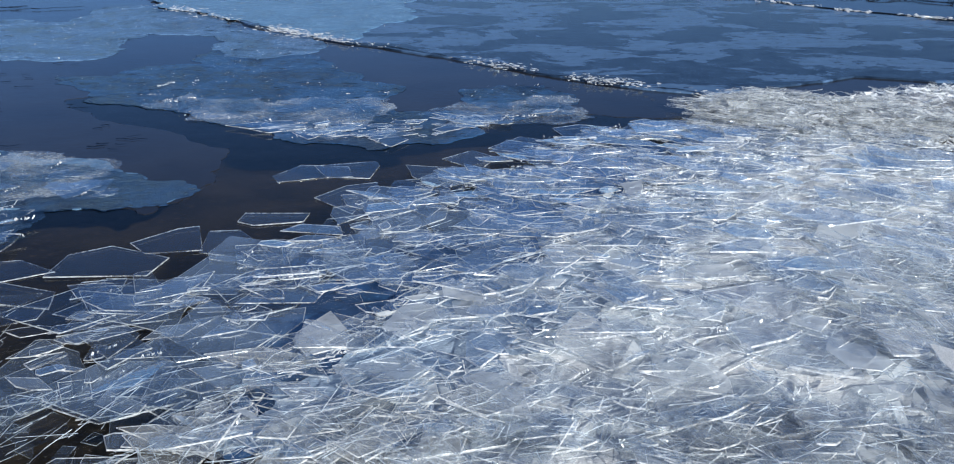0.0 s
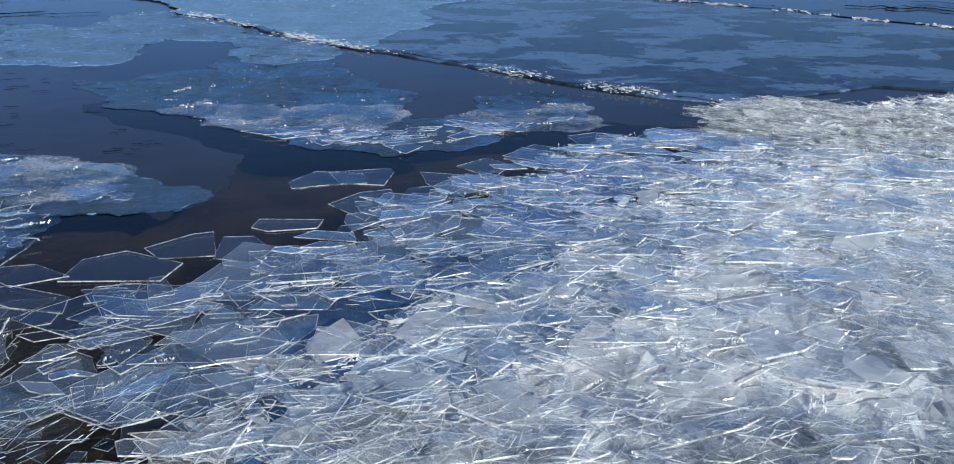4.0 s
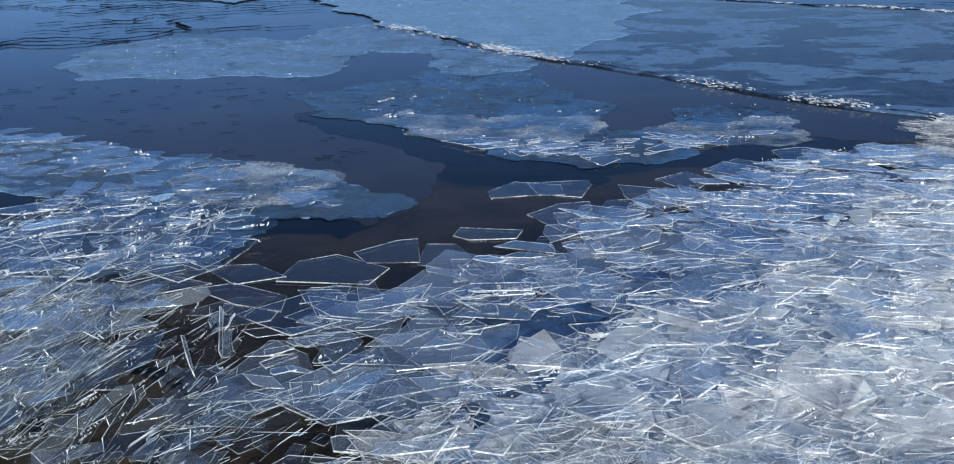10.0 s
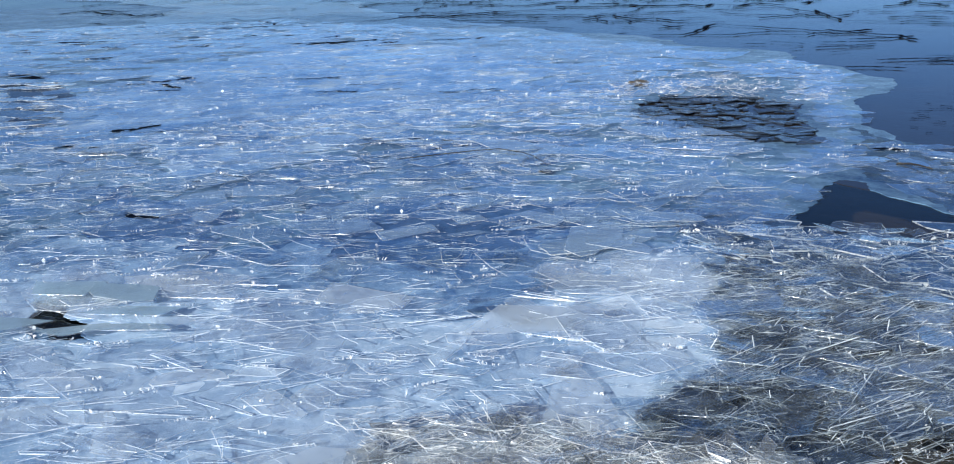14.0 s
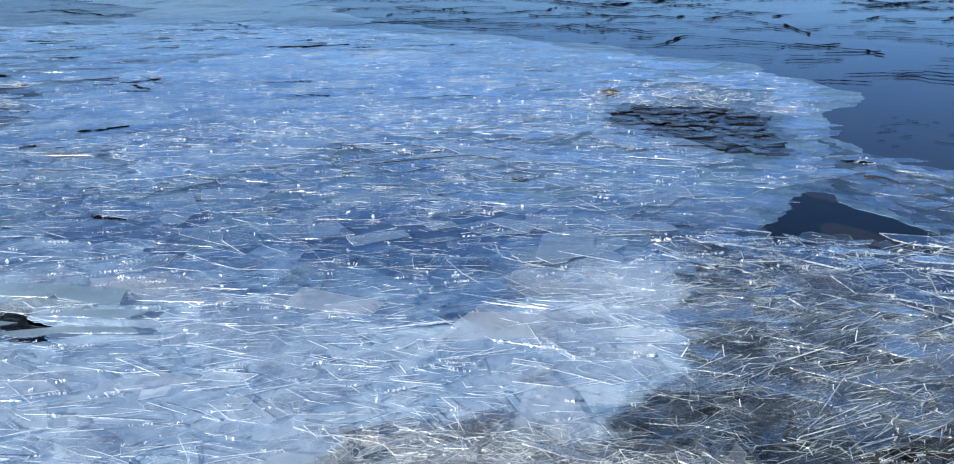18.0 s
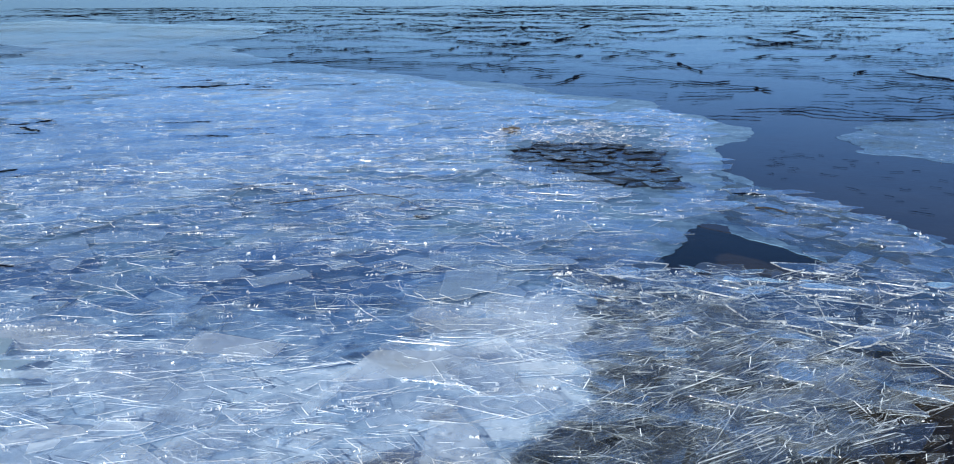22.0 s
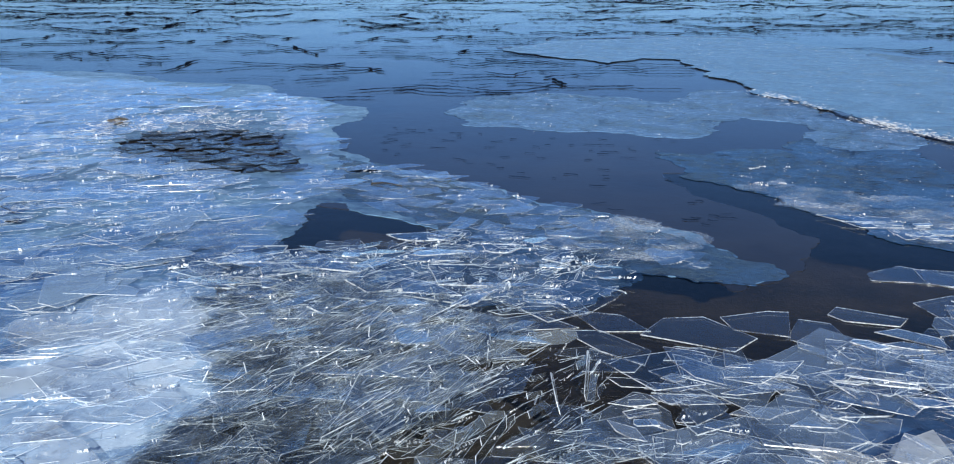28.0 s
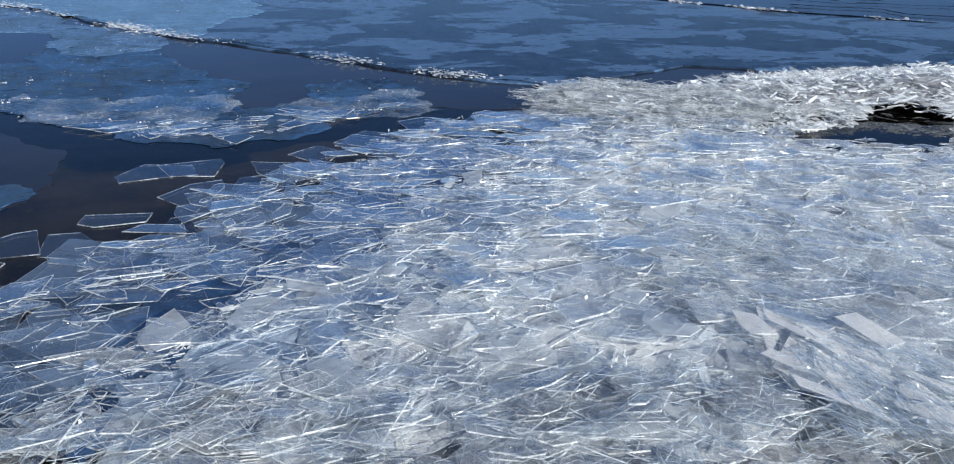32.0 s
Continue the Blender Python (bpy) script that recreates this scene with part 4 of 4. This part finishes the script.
needles(340, N_WEST, 97, (0.007, 0.034), (0, 25), (88, 8), 0.045, "long bright ice splinters over shallows", pitch=0.04)
needles(420, HAZE, 95, (0.006, 0.030), (0, 10), (72, 24), 0.04, "bright thin ice splinters on hazy plates")
needles(180, HAZE, 96, (0.006, 0.03), (0, 10), (0, 40), 0.04, "bright thin ice splinters crossing hazy plates")


def glint_rows(n, poly, seed, strike, z, label, chip=(0.004, 0.009)):
    """Broken bright crests: rows of narrow white slivers standing upright, in place of sun glints."""
    rng = random.Random(seed)
    out = []
    for x, y, _, s, st, _ in scatter(n, poly, seed, (0.03, 0.15), (0, 1), strike, lambda x, y: 0.0):
        u = 0.0
        while u < s:
            out.append((x + u * math.cos(st), y + u * math.sin(st), z + 0.004 * rng.random(), rng.uniform(*chip), st + rng.gauss(0, 0.5), radians(rng.uniform(62, 90))))
            u += rng.expovariate(1 / 0.009)
    shard_stuff("glint_chips", out, M_CRUMB, label, seed=seed, aspect=(0.2, 0.7), edge=M_CRUMB, loose=0.4, lip=0.0006)


glint_rows(520, L_FIELD, 201, (70, 14), 0.035, "broken rows of white chips standing in for glints in milky field")
glint_rows(70, RIM_FIELD, 213, (70, 20), 0.028, "broken rows of white chips standing in for glints along the field rim", (0.003, 0.007))
glint_rows(130, HAZE, 212, (75, 16), 0.042, "broken rows of white chips standing in for glints on hazy plates")
glint_rows(600, R_FIELD, 202, (45, 22), 0.036, "broken rows of white chips standing in for glints on plates")
glint_rows(140, N_FIELD, 203, (86, 14), 0.03, "broken rows of white chips standing in for glints over brown water", (0.003, 0.006))
glint_rows(18, TIP_PLATES, 208, (50, 25), 0.036, "broken rows of white chips standing in for glints on frosted tongue")
glint_rows(18, F_MID[:1] + F_MID[9:], 209, (25, 25), 0.018, "broken rows of white chips standing in for glints on frosted sheet")
glint_rows(90, BAND, 210, (45, 35), 0.024, "broken rows of white chips standing in for glints on clear plates", (0.003, 0.007))
glint_rows(95, M_POLY, 204, (60, 22), 0.035, "broken rows of white chips standing in for glints beside dark water")
glint_rows(120, MID_FIELD, 211, (75, 16), 0.03, "broken rows of white chips standing in for glints out in the field", (0.004, 0.009))
needles(350, MID_FIELD, 93, (0.006, 0.022), (0, 4), (77, 14), 0.028, "bright thin ice splinters out in the field")
glint_rows(130, LF_FIELD, 205, (70, 18), 0.024, "broken rows of white chips standing in for glints far out", (0.005, 0.012))


def ridge_height(x, y):
    u = min(1, max(0, (x - 1.8) / 3.2))
    mid = 7.25 - 0.2 * u
    lump = 0.75 + 0.5 * noise.noise((x * 1.1, y * 1.3, 5))
    lump *= 1 - 0.55 * math.exp(-((x - 2.95) / 0.33) ** 2)
    return (0.05 + 0.24 * u) * lump * max(0.0, 1 - ((y - mid) / (0.45 + 0.5 * u)) ** 2)


def ridge_mound():
    """The packed core of the ridge under its slivers."""
    bm = bmesh.new()
    grid = [[bm.verts.new((1.75 + 0.1 * i, 5.6 + 0.1 * j, ridge_height(1.75 + 0.1 * i, 5.6 + 0.1 * j) * 0.8 - 0.02 + 0.02 * noise.noise((i * 0.7, j * 0.7, 0)))) for i in range(66)] for j in range(30)]
    for a, c in zip(grid, grid[1:]):
        for i in range(65):
            bm.faces.new((a[i], a[i + 1], c[i + 1], c[i])).smooth = True
    bmesh.ops.delete(bm, geom=[v for v in bm.verts if v.co.z < -0.005 or inside(CAVITY, v.co.x, v.co.y)], context="VERTS")
    return tagged(part("ice_mound", bm, M_SHOREBED, None), "packed grey-white core of an ice ridge", "ice ridge", kind="structure")


ridge_mound()
R_RIDGE = [(1.75, 7.2), (2.3, 7.7), (3.0, 7.5), (3.8, 8.0), (5, 8.4), (8, 8.3), (8, 5.6), (4.4, 5.9), (3.2, 6.0), (2.2, 6.4)]
shard_stuff("ice_ridge", scatter(9000, R_RIDGE, 15, (0.010, 0.05), (10, 65), (-22, 20), ridge_height), M_SNOWY,
            "white ridge of heaped ice slivers", seed=5, aspect=(3, 11))
shard_stuff("ice_ridge", scatter(5500, R_RIDGE, 20, (0.014, 0.06), (10, 60), (-22, 22), ridge_height, base=0.03), M_SHORE,
            "clear slivers lying swept over an ice ridge", seed=20, aspect=(2.5, 7), thick=(0.001, 0.003), lip=0.001)


TIP_RIDGE = [(1.6, 7.15), (2.2, 7.5), (3.2, 7.3), (3.6, 6.5), (2.8, 6.1), (1.9, 6.5)]
shard_stuff("ice_ridge", scatter(800, TIP_RIDGE, 35, (0.05, 0.15), (8, 40), (-28, 12), lambda x, y: ridge_height(x, y) + 0.03, base=0.02), M_SHORE,
            "long clear slivers swept along the ridge end", seed=25, aspect=(3, 8), thick=(0.001, 0.003), lip=0.0014, loose=0.5)
shard_stuff("ice_needles", scatter(700, TIP_RIDGE + [], 36, (0.008, 0.035), (0, 30), (-28, 12), lambda x, y: ridge_height(x, y) + 0.03, base=0.04), M_CRUMB,
            "bright thin splinters swept along the ridge end", seed=26, aspect=(20, 50), loose=0.25, thick=(0.001, 0.003), lip=0.0008, edge=M_CRUMB, pitch=0.15)


def along(line, n, spread, size, seed, tilt=(0, 50)):
    """Places for rubble along a crack."""
    rng = random.Random(seed)
    pts = [Vector(p) for p in line]
    out = []
    while len(out) < n:
        i = rng.randrange(len(pts) - 1)
        p = pts[i].lerp(pts[i + 1], rng.random())
        if noise.noise((p.x * 1.7, p.y * 1.7, seed)) < rng.uniform(-0.2, 0.45):
            continue
        out.append((p.x + rng.gauss(0, spread), p.y + rng.gauss(0, spread), 0.022 + 0.02 * rng.random(), rng.uniform(*size), rng.uniform(0, 3.14), radians(rng.uniform(*tilt))))
    return out


shard_stuff("ice_rubble", along(CRACK_A, 900, 0.09, (0.007, 0.036), 31, (0, 16)) + along(CRACK_B, 380, 0.07, (0.012, 0.08), 32, (0, 25)), M_SNOWY,
            "white rubble of ice bits along cracks", seed=11)


def crumbs(name, n, poly, seed, size, z, label):
    return shard_stuff(name, [(x, y, z + 0.05 * random.Random(i).random() * (z > 0.03), s, st, t) for i, (x, y, _, s, st, t) in
                              enumerate(scatter(n, poly, seed, size, (0, 70), (0, 90), lambda x, y: 0.0))], M_CRUMB, label, seed=seed, aspect=(1, 2), edge=M_CRUMB, loose=3.14)


crumbs("ice_crumbs", 2000, R_FIELD, 41, (0.002, 0.007), 0.03, "sparkling ice crumbs on broken plates")
crumbs("ice_crumbs", 700, L_FIELD, 42, (0.003, 0.009), 0.03, "sparkling ice crumbs on milky field")
crumbs("ice_crumbs", 420, LF_FIELD, 43, (0.004, 0.014), 0.04, "sparkling ice crumbs far out")
crumbs("ice_crumbs", 320, F_MID, 44, (0.003, 0.011), 0.02, "ice crumbs on frosted sheet")
crumbs("ice_crumbs", 420, F_PALE, 48, (0.007, 0.024), 0.025, "ice crumbs on pale frosted tongue")
crumbs("ice_crumbs", 260, F_BACK, 45, (0.004, 0.014), 0.02, "ice crumbs on frosted patch")
crumbs("ice_crumbs", 300, N_FIELD + [], 46, (0.003, 0.008), 0.04, "ice crumbs among slivers")


def chips(n, poly, seed, label):
    """Upright glints put in as shapes: small white chips frozen on edge."""
    shard_stuff("glint_chips", scatter(n, poly, seed, (0.006, 0.022), (60, 88), (60, 30), lambda x, y: 0.01, base=0.03), M_CRUMB, label, seed=seed, aspect=(1, 2), edge=M_CRUMB, loose=3.14)


chips(250, L_FIELD, 81, "upright white chips standing in for glints in milky field")
chips(450, R_FIELD, 82, "upright white chips standing in for glints on broken plates")
chips(130, M_POLY, 83, "upright white chips standing in for glints beside dark water")

_r = random.Random(84)
DASHES = []
for x, y, z, s, st, t in scatter(70, [(-1.6, 5.6), (-2.4, 6.6), (-3.4, 7.6), (-3.4, 9.0), (-4.6, 8.5), (-6.7, 8.2), (-5.6, 6.8), (-3.4, 6.0)], 84, (0.06, 0.2), (0, 6), (20, 22), lambda x, y: 0.0) + \
        scatter(90, F_MID, 85, (0.04, 0.14), (0, 6), (20, 30), lambda x, y: 0.0) + scatter(60, F_BACK, 86, (0.05, 0.2), (0, 6), (20, 30), lambda x, y: 0.0):
    k = _r.uniform(-0.03, 0.03)
    DASHES.append(([(x, y), (x + s * 0.5 * math.cos(st), y + s * 0.5 * math.sin(st) + k), (x + s * math.cos(st), y + s * math.sin(st))], _r.uniform(0.004, 0.012)))
cracks("ice_flecks", DASHES, "short dark slits in smooth and frosted ice", 87, wander=0.1, z=0.0088, lip=0.0003)


# ---- single floes ----
def ice_floe(x, y, z, outline, thick, strike, tilt, label, category="ice floe", group="floating ice plates", top=None, name="ice_floe", rim_material=None, spin=0.0):
    """A plate of its own: the clear body and its glittering broken rim."""
    vs, caps, rim = plate_mesh(outline, thick, 0.0012)
    ob = tagged(new(name), label, category, group)
    ob.matrix_world = tilt_matrix(x, y, z, strike, tilt, spin)
    body = bpy.data.meshes.new("clear_plate")
    body.from_pydata(vs, [], caps if abs(tilt) > 0.3 else caps[:1])
    body.materials.append(top or M_FLOE)
    new("clear_plate", body).parent = ob
    edge = bpy.data.meshes.new("broken_rim")
    edge.from_pydata(vs, [], rim)
    edge.materials.append(rim_material or M_EDGE)
    r = new("broken_rim", edge)
    r.parent = ob
    return ob


def floe_outline(rng, length, width):
    """An irregular plate of a given length and width."""
    out = cut_plate(rng, 1.0, width / length)
    xs, ys = [p[0] for p in out], [p[1] for p in out]
    sx, sy = length / (max(xs) - min(xs)), width / (max(ys) - min(ys))
    return [(px * sx, py * sy) for px, py in out]


# corners of the large floating plates in the open lead
FLOES = [[(-1.0, 5.29), (-0.88, 5.53), (-0.6, 5.5), (-0.55, 5.3), (-0.76, 5.25), (-0.95, 5.17)], [(-0.8, 5.5), (-0.45, 5.61), (-0.42, 5.52), (-0.45, 5.26), (-0.7, 5.28)],
         [(-0.7, 4.88), (-0.56, 5.1), (-0.4, 5.17), (-0.37, 5.04), (-0.47, 4.62)], [(-0.34, 4.91), (-0.31, 5.22), (-0.08, 5.31), (0.1, 5.21), (0.07, 4.98), (-0.08, 4.85)],
         [(-1.01, 4.49), (-1.0, 4.62), (-0.68, 4.63), (-0.69, 4.5), (-0.92, 4.44)], [(-1.42, 4.17), (-1.26, 4.37), (-1.17, 4.41), (-1.07, 4.09), (-1.31, 4.04)],
         [(-1.08, 4.07), (-1.11, 4.36), (-0.97, 4.38), (-0.84, 4.2), (-0.88, 4.02)], [(-1.64, 3.76), (-1.64, 4.02), (-1.49, 4.14), (-1.19, 4.0), (-1.22, 3.79)],
         [(-1.96, 3.61), (-1.81, 3.7), (-1.52, 3.6), (-1.48, 3.44), (-1.7, 3.48)], [(-1.67, 3.25), (-1.76, 3.5), (-1.5, 3.47), (-1.49, 3.36)],
         [(-1.44, 3.54), (-1.46, 3.71), (-1.29, 3.76), (-1.27, 3.63)], [(-1.36, 3.55), (-1.37, 3.75), (-1.01, 3.73), (-0.98, 3.54), (-1.17, 3.5)],
         [(-1.03, 3.8), (-0.99, 4.02), (-0.72, 4.06), (-0.54, 4.0), (-0.66, 3.77), (-0.88, 3.68)], [(-0.62, 4.15), (-0.58, 4.54), (-0.37, 4.62), (-0.16, 4.55), (-0.36, 4.26)],
         [(-0.46, 4.25), (-0.32, 4.39), (-0.03, 4.39), (-0.07, 4.14), (-0.3, 4.03)], [(-0.06, 5.7), (0.12, 5.9), (0.27, 5.74), (0.16, 5.46)],
         [(0.22, 5.96), (0.43, 6.25), (0.76, 6.07), (0.56, 5.78)], [(0.66, 6.5), (0.85, 6.61), (1.09, 6.55), (0.93, 6.25), (0.74, 6.22)],
         [(1.1, 6.46), (1.28, 6.77), (1.52, 6.76), (1.7, 6.46), (1.38, 6.18)], [(-0.11, 5.3), (-0.01, 5.47), (0.3, 5.38), (0.2, 5.05), (0.07, 5.15)],
         [(-2.45, 3.84), (-2.45, 4.13), (-2.19, 4.12), (-1.96, 3.9), (-2.06, 3.67)], [(-2.07, 3.89), (-1.82, 3.96), (-1.62, 3.83), (-1.81, 3.7)], [(-2.28, 3.57), (-2.17, 3.76), (-1.91, 3.69), (-2.09, 3.53)],
         [(-0.8, 3.3), (-0.72, 3.65), (-0.35, 3.75), (-0.25, 3.4), (-0.5, 3.2)], [(-0.5, 3.7), (-0.35, 4.05), (0.0, 3.95), (-0.1, 3.6)]]
rng = random.Random(51)
for i, loop in enumerate(FLOES):
    cx, cy = sum(p[0] for p in loop) / len(loop), sum(p[1] for p in loop) / len(loop)
    out = [(p[0] - cx, p[1] - cy) for p in loop[::-1]]
    ice_floe(cx, cy, 0.004 + 0.003 * (i % 3), out, rng.uniform(0.004, 0.005), 0.0, radians(rng.uniform(-1.0, 1.0)),
             "large clear floating ice plate with bright rim" if i < 15 else "clear ice plate floating at the edge of open water", rim_material=M_RIM)
for x, y, z, s, st, t in shingle(130, BAND, 52, (0.20, 0.50), (0.3, 3.5), (-115, 55), 0.020, 0.006):
    ice_floe(x, y, z, floe_outline(rng, s * 1.15, s * 0.8), rng.uniform(0.003, 0.005), st, t, "clear angular ice plate lying on other plates", spin=rng.uniform(0, 6.28), rim_material=M_RIM, category="ice plate", group="overlapping ice plates", name="overlapping_plate", top=M_FLOE if rng.random() < 0.4 else M_PLATE)
for x, y, z, s, st, t in scatter(36, M_POLY, 53, (0.15, 0.42), (1, 11), (45, 40), lambda x, y: 0.04):
    ice_floe(x, y, z, floe_outline(rng, s * 1.2, s * 0.75), rng.uniform(0.005, 0.008), st, t, "clear ice plate pushed up beside dark water", rim_material=M_RIM, category="ice plate", group="pushed-up ice plates", name="pushed_up_plate")
for x, y, z, s, st, t in shingle(230, [(-2.1, 0.5), (-2.6, 2.0), (-3.3, 2.8), (-4.3, 3.2), (-5.6, 4.9), (-8.4, 5.0), (-9.5, 3.5), (-9.5, -0.4), (-3.5, -0.4)], 54, (0.24, 0.58), (0.2, 2.2), (-60, 45), 0.016, 0.03, 1.6):
    ice_floe(x, y, z, floe_outline(rng, s * 1.2, s * rng.uniform(0.45, 0.75)), rng.uniform(0.002, 0.004), st, t, "broad milky ice plate frozen into the field", rim_material=M_RIM, category="ice plate", group="frozen field plates", name="field_plate", top=M_HAZY if inside(HAZE, x, y) else M_MILK)
for x, y, z, s, st, t in HAZY_PLACES:
    ice_floe(x, y, z + 0.01, floe_outline(rng, s * 1.2, s * 0.75), rng.uniform(0.002, 0.004), st, t, "whitish hazy ice plate lying near the shore", category="ice plate", group="hazy shore plates", name="hazy_plate", top=M_HAZY, rim_material=M_RIM)
for x, y, z, s, st, t in shingle(30, GAP, 56, (0.3, 0.75), (0.2, 2.0), (-60, 45), 0.02, 0.012, bare=()):
    ice_floe(x, y, z, floe_outline(rng, s * 1.2, s * rng.uniform(0.45, 0.75)), 0.005, st, t, "loose milky ice plate over a dark gap", category="ice plate", group="plates over the dark gap", name="loose_plate", top=M_MILK)


for x, y, z, s, st, t in shingle(300, R_FIELD, 55, (0.17, 0.46), (1, 8), (-115, 60), 0.034, 0.022):
    d = ((x + 0.6) * 3.6 - (y - 2.6) * 2.9) / 4.62 + rng.gauss(0, 0.25)
    ice_floe(x, y, z, floe_outline(rng, s * 1.1, s * rng.uniform(0.5, 0.8)), rng.uniform(0.0045, 0.008), st, t, "hazy broken ice plate overlapping others in crushed ice", spin=rng.uniform(0, 6.28), category="ice plate",
             group="broken plates in crushed ice", name="broken_plate", top=M_PLATE if d < 0.25 else M_HALF if d < 0.8 else M_PANE)


# ---- shattered dark patch, stone and driftwood ----
patch = tagged(new("shattered_patch"), "patch of dark shattered ice pieces in milky sheet", "ice pieces")
prng = random.Random(61)
for x, y, z, s, st, t in shingle(290, HOLE_K, 62, (0.08, 0.24), (0, 6), (-60, 60), 0.014, 0.004):
    vs, caps, rim = plate_mesh(floe_outline(prng, s * 1.3, s * 0.8), 0.008, 0.0015)
    me = bpy.data.meshes.new("ice_piece")
    me.from_pydata(vs, [], caps + rim)
    me.materials.append(M_PIECE)
    o = new("ice_piece", me)
    o.matrix_world = tilt_matrix(x, y, z, st, t, 0)
    o.parent = patch
shard_stuff("ice_shards", scatter(110, [(-9.2, 6.17), (-9.59, 6.99), (-9.37, 7.78), (-8.49, 8.0), (-7.38, 7.81), (-6.96, 7.15), (-7.5, 6.9), (-8.1, 6.6), (-8.2, 5.83), (-8.6, 5.95)], 63, (0.04, 0.2), (3, 22), (50, 40), lambda x, y: 0.04), M_SHORE,
            "white broken ice heaped round the shattered patch", seed=12)


# flattened brown lump that stands in for a small patch of reeds
def reed_lump(x, y, r, seed, label):
    bm = bmesh.new()
    bmesh.ops.create_icosphere(bm, subdivisions=4, radius=r)
    for v in bm.verts:
        n = noise.fractal(v.co * (1.7 / r) + Vector((seed, 0, 0)), 0.9, 2.0, 4)
        v.co *= 1 + 0.28 * n
        v.co.z *= 0.5
    for f in bm.faces:
        f.smooth = True
    ob = tagged(part("stone", bm, M_REEDS, None), label, "stone")
    ob.location = (x, y, -0.01)
    return ob


crumbs("ice_crumbs", 260, [(-9.2, 6.17), (-9.5, 6.99), (-9.3, 7.7), (-8.49, 7.9), (-7.38, 7.7), (-7.0, 7.15), (-8.1, 6.5), (-8.3, 5.83)], 49, (0.006, 0.022), 0.035, "sparkling ice crumbs heaped round the shattered patch")
reed_lump(-9.2, 6.7, 0.13, 3.0, "brown lump standing in for a reed patch in shattered ice")


def stick(pts, r, label):
    cu = bpy.data.curves.new("driftwood", "CURVE")
    cu.dimensions, cu.bevel_depth, cu.bevel_resolution = "3D", r, 2
    sp = cu.splines.new("POLY")
    sp.points.add(len(pts) - 1)
    for i, (p, q) in enumerate(zip(sp.points, pts)):
        p.co = (*q, 1)
        p.radius = 1.0 - 0.6 * i / len(pts)
    cu.materials.append(M_WOOD)
    return tagged(new("driftwood", cu), label, "driftwood")


stick([(-4.66, 5.57, 0.03), (-4.58, 5.61, 0.04), (-4.5, 5.6, 0.045), (-4.41, 5.63, 0.03)], 0.008, "short dark stick frozen on the ice")
stick([(-6.86, 2.67, 0.03), (-6.8, 3.0, 0.04), (-6.72, 3.3, 0.05), (-6.63, 3.45, 0.06), (-6.45, 3.55, 0.05), (-6.29, 3.55, 0.05), (-6.05, 3.5, 0.05), (-5.95, 3.48, 0.04)], 0.004, "thin bent dark stick frozen in the field")


# ---- white slab stack by the shore and tilted plates by the pool ----
rng = random.Random(91)
SLAB = [(1.66, 2.74), (1.78, 2.4), (1.97, 2.14), (2.12, 2.32), (2.22, 2.62), (2.14, 2.9), (1.96, 3.1)]
for k in range(3):
    f = 1.0 - 0.2 * k
    out = [((x - 1.95) * f * rng.uniform(0.85, 1.1), (y - 2.62) * f * rng.uniform(0.85, 1.1)) for x, y in SLAB]
    ice_floe(1.95 + 0.03 * k * rng.uniform(-1, 1), 2.6 - 0.02 * k, 0.045 + 0.012 * k, out, 0.005, radians(rng.gauss(15, 5)), radians(rng.uniform(3.0, 4.2)), "white snowy ice slab leaning in a stack", category="ice plate", group="white slab stack", name="snowy_plate", top=M_SLAB)
for k in range(16):
    x, y = rng.uniform(1.72, 2.2), rng.uniform(2.2, 3.0)
    ice_floe(x, y, 0.075 + 0.02 * rng.random(), floe_outline(rng, rng.uniform(0.18, 0.42), rng.uniform(0.04, 0.11)), 0.005, radians(rng.gauss(105, 16)), radians(rng.uniform(-4, 6)), "narrow white ice splinter lying on a slab stack", category="ice plate", group="white slab stack", name="snowy_plate", top=M_SLAB)
STACK = [(1.69, 2.17), (1.77, 2.72), (2.02, 2.82), (2.22, 2.62), (2.12, 2.12)]
crumbs("ice_crumbs", 220, STACK, 47, (0.003, 0.012), 0.075, "snowy ice crumbs on the slab stack")
needles(700, STACK, 90, (0.006, 0.03), (0, 25), (105, 18), 0.085, "bright thin ice splinters on the slab stack")
for x, y, l, w, h, t in ((-4.72, 0.36, 0.56, 0.30, 40, 5), (-4.42, 0.36, 0.52, 0.20, 55, 8), (-4.95, 0.1, 0.45, 0.3, 55, 5), (-4.3, 0.1, 0.4, 0.22, 75, 9), (-4.55, -0.2, 0.5, 0.3, 50, 6), (-4.25, 0.28, 0.4, 0.16, 60, 10)):
    ice_floe(x, y, 0.055 + 0.1 * math.sin(radians(t)) * w, floe_outline(rng, l * 0.85, w * 0.85), 0.004, radians(h), radians(-t), "greenish tilted ice plate over a small pool", rim_material=M_SOFT, category="ice plate", group="tilted plates by the pool", name="tilted_plate", top=M_POOLSLAB)
